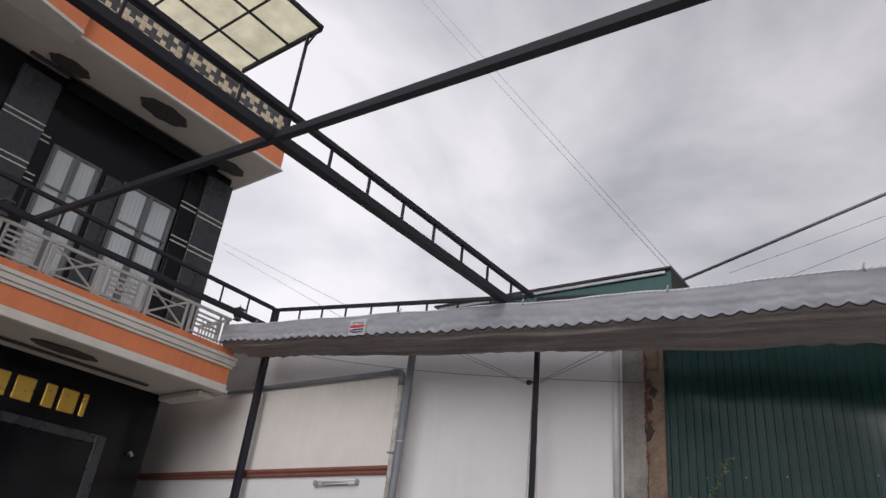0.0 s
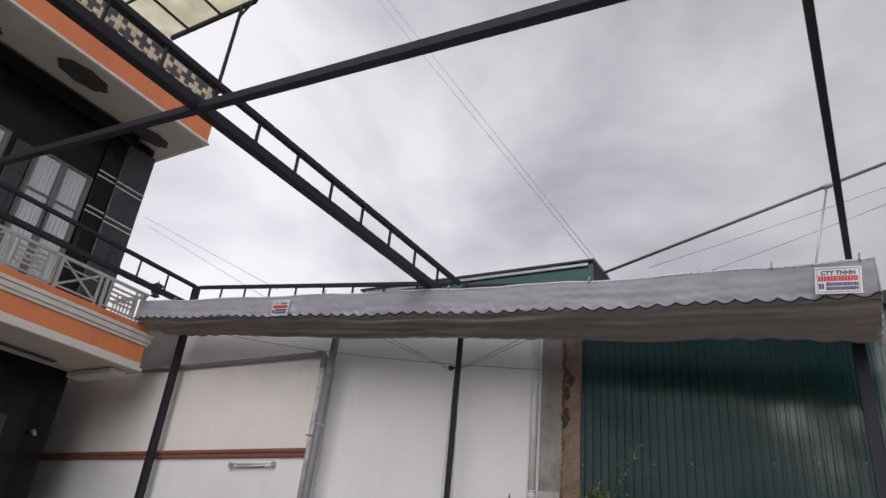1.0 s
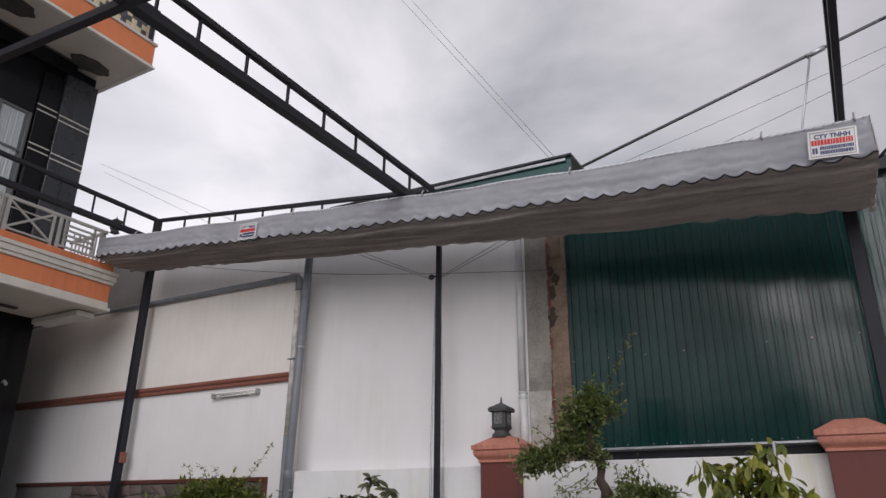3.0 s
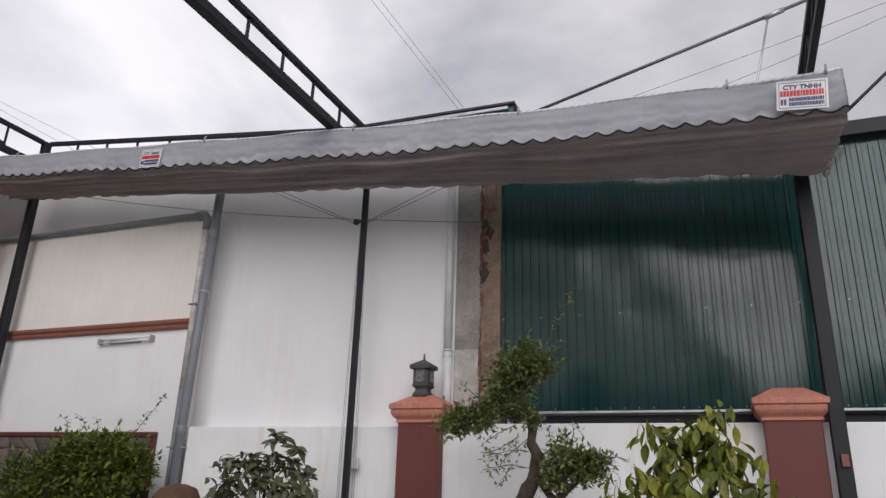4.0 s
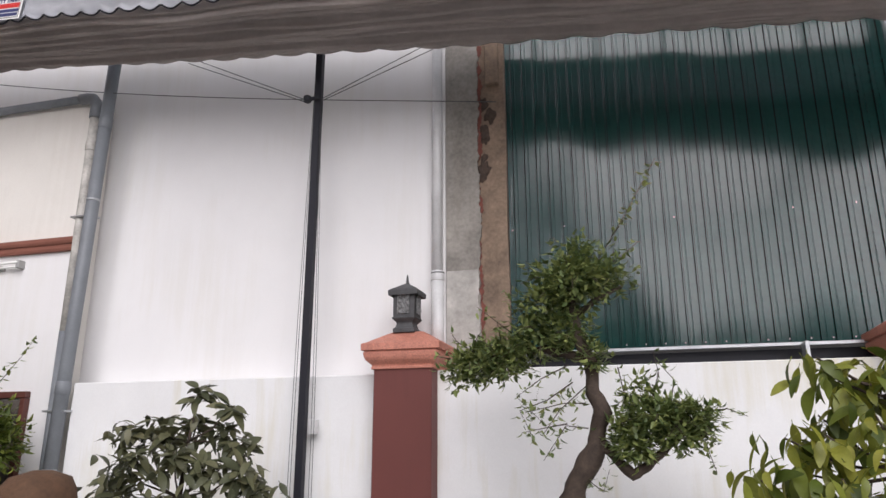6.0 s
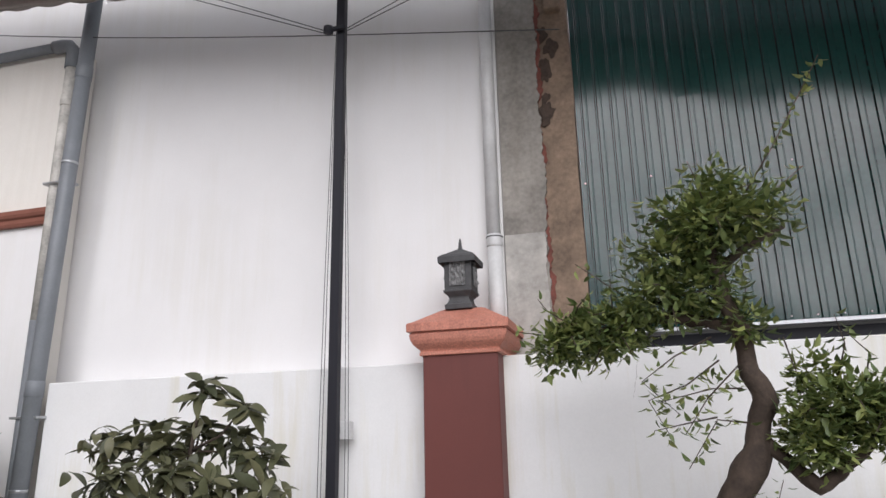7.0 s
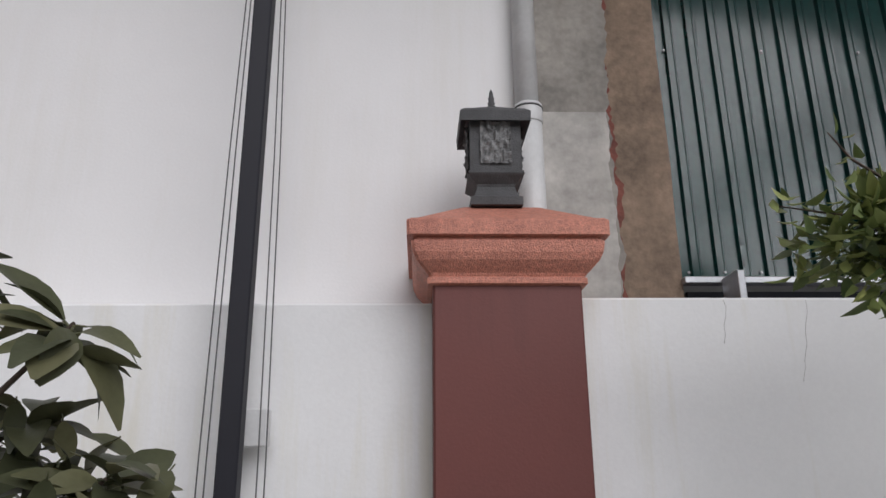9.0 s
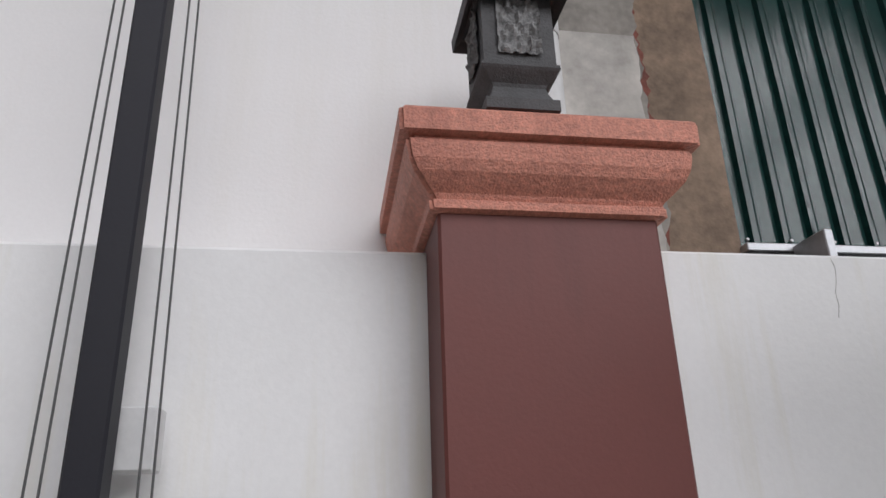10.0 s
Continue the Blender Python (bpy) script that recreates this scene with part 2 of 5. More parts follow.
def thing(name, base, label, category, group="", kind=""):
    ob = new(name)
    ob.empty_display_size = 0.1
    ob.location = base
    BASE[ob] = Vector(base)
    return tagged(ob, label, category, group, kind)


def part(name, bm, material, parent=None, label=""):
    """Links a bmesh in world metres as one mesh object, under a thing or a part."""
    me = bpy.data.meshes.new(name)
    if parent is not None:
        bmesh.ops.translate(bm, verts=bm.verts, vec=-BASE[parent])
    bmesh.ops.recalc_face_normals(bm, faces=bm.faces)
    bm.to_mesh(me)
    bm.free()
    me.materials.append(material)
    ob = new(name, me)
    if parent is not None:
        ob.parent = parent
        BASE[ob] = BASE[parent]
    if label:
        ob["label"] = label
    return ob


def setting(name, bm, material, label, category):
    return tagged(part(name, bm, material), label, category, kind="structure")


def box(bm, lo, hi, bevel=0.0):
    lo, hi = [min(a, b) for a, b in zip(lo, hi)], [max(a, b) for a, b in zip(lo, hi)]
    v = [bm.verts.new((x, y, z)) for x in (lo[0], hi[0]) for y in (lo[1], hi[1]) for z in (lo[2], hi[2])]
    f = [bm.faces.new([v[i] for i in q]) for q in ((0, 1, 3, 2), (4, 6, 7, 5), (0, 4, 5, 1), (2, 3, 7, 6), (0, 2, 6, 4), (1, 5, 7, 3))]
    if bevel:
        es = {e for q in f for e in q.edges}
        bmesh.ops.bevel(bm, geom=list(es), offset=bevel, segments=1, affect="EDGES")
    return bm


def boxed(lo, hi, bevel=0.004):
    return box(bmesh.new(), lo, hi, bevel)


def tube(bm, pts, radii, seg=10, smooth=True, cap=True):
    """A round rod along pts."""
    pts = [Vector(p) for p in pts]
    if not hasattr(radii, "__len__"):
        radii = [radii] * len(pts)
    rings, side = [], None
    for i, p in enumerate(pts):
        d = (pts[min(i + 1, len(pts) - 1)] - pts[max(i - 1, 0)]).normalized()
        if side is None:
            side = d.cross(Vector((0, 0, 1)) if abs(d.z) < 0.9 else Vector((1, 0, 0))).normalized()
        side = (side - d * side.dot(d)).normalized()
        up = d.cross(side)
        rings.append([bm.verts.new(p + (side * math.cos(a) + up * math.sin(a)) * radii[i]) for a in [2 * math.pi * k / seg for k in range(seg)]])
    for a, b in zip(rings, rings[1:]):
        for k in range(seg):
            f = bm.faces.new((a[k], a[(k + 1) % seg], b[(k + 1) % seg], b[k]))
            f.smooth = smooth
    if cap:
        bm.faces.new(rings[0][::-1])
        bm.faces.new(rings[-1])
    return bm


def rod(p0, p1, r, seg=10):
    return tube(bmesh.new(), [p0, p1], r, seg)


def bar(bm, p0, p1, w, h, bevel=0.0):
    """A square-section bar from p0 to p1: w across, h upright."""
    p0, p1 = Vector(p0), Vector(p1)
    d = (p1 - p0).normalized()
    s = d.cross(Vector((0, 0, 1)) if abs(d.z) < 0.95 else Vector((0, 1, 0))).normalized()
    u = s.cross(d)
    v = [bm.verts.new(p + s * a * w / 2 + u * b * h / 2) for p in (p0, p1) for a, b in ((-1, -1), (1, -1), (1, 1), (-1, 1))]
    f = [bm.faces.new([v[i] for i in q]) for q in ((0, 1, 2, 3), (7, 6, 5, 4), (0, 4, 5, 1), (1, 5, 6, 2), (2, 6, 7, 3), (3, 7, 4, 0))]
    if bevel:
        bmesh.ops.bevel(bm, geom=list({e for q in f for e in q.edges}), offset=bevel, segments=1, affect="EDGES")
    return bm


def barred(p0, p1, w, h, bevel=0.005):
    return bar(bmesh.new(), p0, p1, w, h, bevel)


def square_stack(bm, cx, cy, profile):
    """A square turned form: (half width, height) from below to above."""
    rings = []
    for h, z in profile:
        rings.append([bm.verts.new((cx + a * h, cy + b * h, z)) for a, b in ((-1, -1), (1, -1), (1, 1), (-1, 1))])
    for a, b in zip(rings, rings[1:]):
        for k in range(4):
            bm.faces.new((a[k], a[(k + 1) % 4], b[(k + 1) % 4], b[k]))
    bm.faces.new(rings[0][::-1])
    bm.faces.new(rings[-1])
    return bm


def lathe(bm, cx, cy, profile, seg=14):
    return tube(bm, [(cx, cy, z) for r, z in profile], [r for r, z in profile], seg)

# ---------------------------------------------------------------- the large structure
setting("ground", boxed((-400, -400, -0.3), (400, 400, 0.0), 0), PAVING, "grey concrete yard that runs on as flat ground", "ground")
setting("wall_yard_low", boxed((-3.5, 7.895, 0), (7.0, 8.06, 2.022), 0.008), WHITE_LOW, "low white limewashed boundary wall with hairline cracks", "wall")


setting("wall_yard_left", boxed((-6.60, 7.905, 0), (-3.505, 8.186, 2.006), 0.008), WHITE_LOW, "low white limewashed wall with a stained, cracked ledge", "wall")
setting("wall_behind_annex", boxed((-10.946, 8.3, 0), (-6.9, 8.5, 5.95), 0.006), WHITE, "white plastered wall rising behind the annex", "wall")
setting("wall_neighbour", boxed((-6.896, 8.19, 0), (-3.23, 8.45, 5.45), 0.012), WHITE, "tall plain white plastered wall of the neighbouring building", "wall")
setting("wall_grey_gap", boxed((-15.0, 8.3, 0), (-10.95, 8.5, 6.15), 0.006), GREY_WALL, "dark grey rendered wall beside the house", "wall")
annex = setting("wall_annex", boxed((-14.5, 7.93, 0), (-6.80, 8.186, 4.86), 0.012), CREAM, "cream plastered side wall with a moulded band", "wall")
# added out of view; its height sets how much sky the cladding mirrors
setting("wall_street", boxed((-16, -11.2, 0), (16, -11, 5.3), 0.01), GREY_WALL, "plain rendered wall added out of view to close the yard and shape reflections", "wall")
setting("wall_side", boxed((9.0, -11, 0), (9.2, 7.8, 3.0), 0.01), GREY_WALL, "plain rendered wall that closes the side of the yard", "wall")


def ragged(x0, x1, y0, y1, z0, z1, right=0.012, left=0.0, steps=70, seed=3):
    """A slab of render whose upright edges are broken and uneven."""
    rng = random.Random(seed)
    bm = bmesh.new()
    rows, dr, dl = [], 0.0, 0.0
    for i in range(steps + 1):
        z = z0 + (z1 - z0) * i / steps
        dr = dr * 0.75 + rng.uniform(-right, right)
        dl = dl * 0.75 + rng.uniform(-left, left)
        rows.append([bm.verts.new(p) for p in ((x0 + dl, y0, z), (x1 + dr, y0, z), (x1 + dr, y1, z), (x0 + dl, y1, z))])
    for a, b in zip(rows, rows[1:]):
        for k in range(4):
            bm.faces.new((a[k], a[(k + 1) % 4], b[(k + 1) % 4], b[k]))
    bm.faces.new(rows[0][::-1])
    bm.faces.new(rows[-1])
    return bm


column = thing("concrete_column", (-2.95, 8.3, 0), "stained bare concrete column with a broken red and brown edge", "column", kind="structure")
part("brown_face", ragged(-3.0, -2.695, 8.236, 8.42, 0, 5.3, 0.004, 0, 40, 5), BROWN_RENDER, column, "rough brown render with damp stains")
part("red_strip", ragged(-3.0, -2.912, 8.224, 8.30, 0, 5.3, 0.013, 0, 300, 7), RED_EDGE, column, "broken red brick edge")
part("grey_face", ragged(-3.226, -2.932, 8.205, 8.30, 0, 5.3, 0.009, 0, 300, 9), CONCRETE, column, "grey patchy concrete render")
part("pale_patch", ragged(-3.222, -2.945, 8.200, 8.25, 2.03, 2.87, 0.006, 0, 40, 13), CONCRETE_PALE, column, "paler newer render patch")
part("stub", boxed((-2.86, 8.17, 4.54), (-2.74, 8.26, 5.2), 0.01), BROWN_RENDER, column, "rusty upright stub")
for k in range(6):
    rng = random.Random(40 + k)
    z = 3.75 + k * 0.13 + rng.uniform(-0.05, 0.05)
    bmx = bmesh.new()
    bmesh.ops.create_icosphere(bmx, subdivisions=3, radius=rng.uniform(0.02, 0.065))
    for v in bmx.verts:
        v.co *= 1 + 0.75 * noise.noise(v.co * 34 + Vector((k, 0, 0)))
        v.co.y *= 0.25
        v.co.z *= 1.4
    bmesh.ops.translate(bmx, verts=bmx.verts, vec=(-2.87 + rng.uniform(-0.03, 0.05), 8.232, z))
    part("spalled_patch", bmx, DAMP, column)

# moulded band on the annex
band = thing("wall_band", (-9.5, 7.91, 3.27), "terracotta painted moulded band along the cream wall", "moulding", kind="structure")
bmx = bmesh.new()
prof = [(7.928, 3.255), (7.885, 3.255), (7.875, 3.277), (7.875, 3.310), (7.855, 3.322), (7.845, 3.343), (7.845, 3.376), (7.928, 3.381)]
ends = [[bmx.verts.new((x, y, z)) for y, z in prof] for x in (-14.5, -6.77)]
for k in range(len(prof)):
    j = (k + 1) % len(prof)
    bmx.faces.new((ends[0][k], ends[0][j], ends[1][j], ends[1][k]))
bmx.faces.new(ends[0])
bmx.faces.new(ends[1][::-1])
part("moulding", bmx, BAND, band)

# lower, whiter half of the annex wall
setting("wall_annex_lower", boxed((-14.5, 7.924, 0), (-6.806, 7.9295, 3.26), 0.002), WHITE, "cooler white paint on the wall below the band", "wall")

# rubble stone panel in a brown frame
panel = thing("stone_panel", (-9.9, 7.92, 0), "dark rubble stone panel in a brown frame behind the bush", "stone panel", kind="structure")
part("mortar", boxed((-13.0, 7.895, 0), (-7.14, 7.9235, 1.88), 0), GREY_WALL, panel, "dark mortar bed")
part("frame", boxed((-13.0, 7.862, 1.884), (-7.08, 7.9235, 1.942), 0.005), WOODRED, panel, "red-brown painted frame")
part("frame", boxed((-7.136, 7.862, 0), (-7.08, 7.9235, 1.88), 0.005), WOODRED, panel, "red-brown painted frame")


def stones(x0, x1, z0, z1, nx, nz, y):
    """Uneven field stones, each with its own rounded face."""
    rng = random.Random(91)
    dx, dz = (x1 - x0) / nx, (z1 - z0) / nz
    node = {(i, j): (x0 + dx * (i + (0.5 * (j % 2) if 0 < i < nx else 0)) + (rng.uniform(-0.3, 0.3) * dx if 0 < i < nx else 0), z0 + dz * j + (rng.uniform(-0.3, 0.3) * dz if 0 < j < nz else 0)) for i in range(nx + 1) for j in range(nz + 1)}
    for i in range(nx):
        for j in range(nz):
            ring = [node[i, j], node[i + 1, j], node[i + 1, j + 1], node[i, j + 1]]
            ring = [p for a, b in zip(ring, ring[1:] + ring[:1]) for p in (a, ((a[0] + b[0]) / 2 + rng.uniform(-0.012, 0.012), (a[1] + b[1]) / 2 + rng.uniform(-0.012, 0.012)))]
            cx, cz = sum(p[0] for p in ring) / 8, sum(p[1] for p in ring) / 8
            high = rng.uniform(0.025, 0.05)
            bm = bmesh.new()
            loops = [[bm.verts.new((cx + (p[0] - cx) * f, y - d, cz + (p[1] - cz) * f)) for p in ring] for f, d in ((0.94, 0.0), (0.88, high * 0.7), (0.6, high))]
            for a, b in zip(loops, loops[1:]):
                for k in range(8):
                    bm.faces.new((a[k], a[(k + 1) % 8], b[(k + 1) % 8], b[k])).smooth = True
            bm.faces.new(loops[-1]).smooth = True
            part("stone", bm, STONE, panel)


stones(-11.4, -7.15, 0.7, 1.875, 15, 6, 7.8945)

# ---------------------------------------------------------------- green metal cladding
RIB = 0.100


def cladding(x0, count, z0, z1, name_parent, y=8.26):
    """One ribbed sheet: flat pans with raised ribs and a fine crease in each pan."""
    bm = bmesh.new()
    prof = []
    for k in range(count):
        a = x0 + k * RIB
        prof += [(a, 0.0), (a + 0.035, 0.0), (a + 0.040, 0.020), (a + 0.048, 0.020), (a + 0.053, 0.0), (a + 0.074, 0.0), (a + 0.077, 0.0025), (a + 0.081, 0.0025), (a + 0.084, 0.0)]
    prof.append((x0 + count * RIB + 0.002, 0.0))
    zs = [z0 + (z1 - z0) * k / 6 for k in range(7)]
    grid = []
    for z in zs:
        grid.append([bm.verts.new((x, y - d + 0.0035 * math.sin(z * 2.3 + x * 5) + 0.002 * math.sin(z * 5.1 - x * 9), z)) for x, d in prof])
    for a, b in zip(grid, grid[1:]):
        for k in range(len(prof) - 1):
            bm.faces.new((a[k], a[k + 1], b[k + 1], b[k]))
    bmesh.ops.solidify(bm, geom=bm.faces, thickness=0.0012)
    return part("sheet", bm, GREEN, name_parent)


clad = thing("green_cladding", (-1.0, 8.26, 2.2), "glossy dark green ribbed metal cladding above the low wall", "cladding", kind="structure")
for k in range(4):
    cladding(-2.690 + k * 8 * RIB, 8, 2.180, 5.30, clad, 8.26 - 0.0015 * (k % 2))
for k in range(7):
    cladding(0.513 + k * 9 * RIB, 9, 2.14, 4.85, clad, 8.272 - 0.0015 * (k % 2))
for k in range(36):
    for z in (2.205, 3.197):
        x = -2.660 + k * 0.143
        if z > 3 and k % 3 or x > 3:
            continue
        bmx = bmesh.new()
        lathe(bmx, 0, 0, [(0.006, 0), (0.006, 0.003), (0.004, 0.004), (0.004, 0.007)], 8)
        bmesh.ops.rotate(bmx, verts=bmx.verts, cent=(0, 0, 0), matrix=Matrix.Rotation(radians(90), 3, "X"))
        bmesh.ops.translate(bmx, verts=bmx.verts, vec=(x, 8.254, z))
        part("screw", bmx, GALV, clad)
rail = thing("cladding_rail", (0, 8.25, 2.1), "galvanised channel rail along the foot of the green sheets", "rail", kind="structure")
part("channel", boxed((-2.70, 8.20, 2.150), (7.0, 8.25, 2.176), 0.003), GALV, rail)
part("back_beam", boxed((-2.66, 8.30, 2.03), (7.0, 8.40, 2.14), 0.003), STEEL, rail)
for x in (-2.56, -0.6, 1.5):
    part("bracket", boxed((x, 8.062, 2.024), (x + 0.028, 8.199, 2.165), 0.003), GALV, rail)
part("top_beam", boxed((0.56, 8.15, 4.86), (7.0, 8.30, 5.02), 0.006), STEEL, rail, "dark steel beam over the sheets")
setting("wall_shed_back", boxed((-3.2, 10.5, 0), (7.0, 10.6, 5.2), 0), GREY_WALL, "plain inner wall of the shed behind", "wall")

shed = thing("green_shed_roof", (-4.5, 8.4, 5.45), "low green metal roof edge with a dark capping above the white wall", "roof", kind="structure")
part("roof_sheet", barred((-2.53, 8.75, 5.99), (-6.6, 8.75, 6.075), 0.96, 0.035), TILE_DARK, shed)
part("gable_sheet", boxed((-6.5, 8.32, 5.452), (-2.56, 8.345, 5.965), 0.004), GREEN, shed)
part("edge_trim", barred((-2.62, 8.295, 5.935), (-6.5, 8.295, 6.015), 0.03, 0.045), GALV, shed)

# ---------------------------------------------------------------- gate pillars and lantern


def gate_pillar(cx, cy, label):
    p = thing("gate_pillar", (cx, cy, 0), label, "pillar", "gate pillars")
    part("shaft", boxed((cx - 0.23, cy - 0.23, 0), (cx + 0.23, cy + 0.23, 2.03), 0.006), MAROON, p, "smooth maroon painted shaft")
    bm = bmesh.new()
    prof = [(h, 2.022 + 0.9 * (z - 2.022)) for h, z in ((0.236, 2.022), (0.247, 2.026), (0.247, 2.048), (0.241, 2.051), (0.246, 2.062), (0.262, 2.078), (0.280, 2.098), (0.291, 2.122), (0.296, 2.150), (0.296, 2.165), (0.288, 2.168), (0.288, 2.176), (0.310, 2.179), (0.311, 2.232), (0.306, 2.238), (0.292, 2.242), (0.135, 2.347), (0.128, 2.350))]
    square_stack(bm, cx, cy, prof)
    up = [e for e in bm.edges if abs(e.verts[0].co.z - e.verts[1].co.z) > 0.001]
    bmesh.ops.bevel(bm, geom=up, offset=0.007, segments=2, affect="EDGES")
    part("cap", bm, TERRACOTTA, p, "moulded terracotta cap with speckled paint")
    return p


gate_pillar(-3.44, 7.965, "maroon gate pillar with moulded terracotta cap under a lantern")
gate_pillar(0.115, 7.965, "maroon gate pillar with moulded terracotta cap, bare on top")

LX, LY, LZ = -3.456, 7.88, 2.312
lantern = thing("pillar_lantern", (LX, LY, LZ), "dark cast stone lantern with carved panels on the pillar", "lantern")
part("base", square_stack(bmesh.new(), LX, LY, [(0.086, LZ), (0.086, LZ + 0.028), (0.074, LZ + 0.035), (0.066, LZ + 0.056), (0.063, LZ + 0.070), (0.066, LZ + 0.079), (0.09, LZ + 0.104), (0.094, LZ + 0.110)]), CAST, lantern)
body = part("body", square_stack(bmesh.new(), LX, LY, [(0.092, LZ + 0.110), (0.092, LZ + 0.119), (0.086, LZ + 0.121), (0.086, LZ + 0.321), (0.092, LZ + 0.323), (0.092, LZ + 0.335)]), CAST, lantern)
for a in range(4):
    bm = bmesh.new()
    rng = random.Random(a)
    n = 16
    g = [[bm.verts.new((0.052 * (2 * i / n - 1), -0.0875 - 0.018 * max(0.0, noise.noise(Vector((i * 0.55 + a * 9, j * 0.42, 2))) + 0.12) - (0.004 if i in (0, n) or j in (0, n) else 0.0), LZ + 0.144 + 0.153 * j / n)) for i in range(n + 1)] for j in range(n + 1)]
    for r0, r1 in zip(g, g[1:]):
        for i in range(n):
            bm.faces.new((r0[i], r0[i + 1], r1[i + 1], r1[i]))
    bmesh.ops.rotate(bm, verts=bm.verts, cent=(0, 0, 0), matrix=Matrix.Rotation(a * math.pi / 2, 3, "Z"))
    bmesh.ops.translate(bm, verts=bm.verts, vec=(LX, LY, 0))
    part("relief_panel", bm, CARVED, body, "weathered carved relief")
roof = part("roof", square_stack(bmesh.new(), LX, LY, [(0.098, LZ + 0.312), (0.118, LZ + 0.290), (0.120, LZ + 0.326), (0.104, LZ + 0.342), (0.070, LZ + 0.361), (0.036, LZ + 0.383), (0.018, LZ + 0.394)]), CAST, lantern)
part("finial", lathe(bmesh.new(), LX, LY, [(0.016, LZ + 0.391), (0.018, LZ + 0.400), (0.010, LZ + 0.407), (0.014, LZ + 0.417), (0.009, LZ + 0.425), (0.012, LZ + 0.435), (0.007, LZ + 0.445), (0.008, LZ + 0.454), (0.002, LZ + 0.472)], 12), CAST, lantern)

for x, y, z, k in ((-10.5, 7.20, 6.02, 0.70), (-10.5, 2.83, 6.02, 0.74)):
    small = copy_thing(lantern, pose(x, y, z) @ Matrix.Scale(k, 4))
    tagged(small, "small dark cast lantern on the balcony railing", group="balcony lanterns")

# ---------------------------------------------------------------- pipes
pipe = thing("white_downpipe", (-3.28, 8.13, 0), "white plastic downpipe with a socket joint beside the column", "pipe")
part("pipe", rod((-3.28, 8.135, 2.0), (-3.28, 8.135, 2.845), 0.052, 18), PIPE_WHITE, pipe)
part("upper_pipe", rod((-3.285, 8.135, 2.845), (-3.285, 8.135, 5.3), 0.047, 18), PIPE_WHITE, pipe)
part("socket", lathe(bmesh.new(), -3.28, 8.135, [(0.054, 2.776), (0.056, 2.781), (0.056, 2.856), (0.05, 2.861)], 18), PIPE_WHITE, pipe)
part("clip", lathe(bmesh.new(), -3.28, 8.135, [(0.0575, 2.838), (0.0575, 2.846)], 18), ROPE, pipe, "dark wire clip")
gp = thing("grey_downpipe", (-6.75, 7.83, 0), "tall grey plastic downpipe beside the cream wall, leaning a little", "pipe")


def lean(z):
    return -6.70 + 0.026 * z, 7.838, z


part("pipe", rod(lean(0), lean(5.4), 0.060, 18), PIPE_GREY, gp)
for z in (1.9, 4.45):
    part("socket", tube(bmesh.new(), [lean(z), lean(z + 0.005), lean(z + 0.11), lean(z + 0.115)], [0.061, 0.065, 0.065, 0.061], 18), PIPE_GREY, gp)
for z in (1.25, 3.7):
    part("clip", tube(bmesh.new(), [lean(z), lean(z + 0.022)], 0.0625, 18), GALV, gp)
WX0, WY0 = -6.755, 7.875
wp = thing("gutter_pipe", (WX0, WY0, 0), "old white pipe with an elbow, grey sleeve and top gutter pipe", "pipe")
part("downpipe", rod((WX0, WY0, 2.46), (WX0, WY0, 4.68), 0.045, 16), PIPE_OLD, wp, "flaking white pipe")
part("sleeve", rod((WX0 + 0.005, WY0, 0), (WX0 + 0.005, WY0, 2.47), 0.05, 16), PIPE_GREY, wp)
part("elbow", tube(bmesh.new(), [(WX0 + dx, WY0, 4.83 + dz) for dx, dz in ((0, -0.23), (0, -0.11), (-0.015, -0.05), (-0.05, -0.01), (-0.12, 0.004), (-0.2, 0.004))], 0.056, 16), PIPE_GREY, wp)
part("top_pipe", rod((WX0 - 0.14, WY0, 4.834), (-11.2, WY0, 4.875), 0.042, 14), PIPE_GREY, wp)
part("socket", lathe(bmesh.new(), WX0, WY0, [(0.05, 4.25), (0.052, 4.255), (0.052, 4.34), (0.05, 4.345)], 16), PIPE_OLD, wp)
for z in (1.75, 3.55):
    part("clip", boxed((WX0 - 0.065, 7.81, z), (WX0 + 0.18, 7.925, z + 0.018), 0.003), GALV, wp)

# ---------------------------------------------------------------- lamp tube on the annex wall
fl = thing("tube_lamp", (-7.844, 7.900, 3.105), "unlit fluorescent tube lamp on the cream wall", "lamp")
part("housing", boxed((-8.177, 7.885, 3.110), (-7.616, 7.928, 3.150), 0.006), PLASTIC, fl)
part("tube", rod((-8.312, 7.860, 3.155), (-7.408, 7.860, 3.170), 0.013, 10), TUBE, fl)
part("tube", rod((-8.312, 7.870, 3.115), (-7.408, 7.870, 3.130), 0.011, 10), TUBE, fl)
part("end_cap", boxed((-8.333, 7.850, 3.100), (-8.292, 7.928, 3.180), 0.004), PLASTIC, fl)
part("end_cap", boxed((-7.428, 7.850, 3.115), (-7.387, 7.928, 3.190), 0.004), PLASTIC, fl)

# ---------------------------------------------------------------- steel frame of the yard roof
P1, P2, P3 = (-10.06, 7.71), (-4.250, 7.742), (0.455, 7.72)


def post(x, y, w, top, label):
    p = thing("steel_post", (x, y, 0), label, "post", "steel posts of the yard roof")
    part("tube", boxed((x - w / 2, y - w / 2, 0.012), (x + w / 2, y + w / 2, top), 0.005), STEEL, p)
    part("base_plate", boxed((x - w, y - w if y - w > 7 else y - w, 0), (x + w, min(y + w, 7.845), 0.012), 0.002), STEEL, p)
    return p


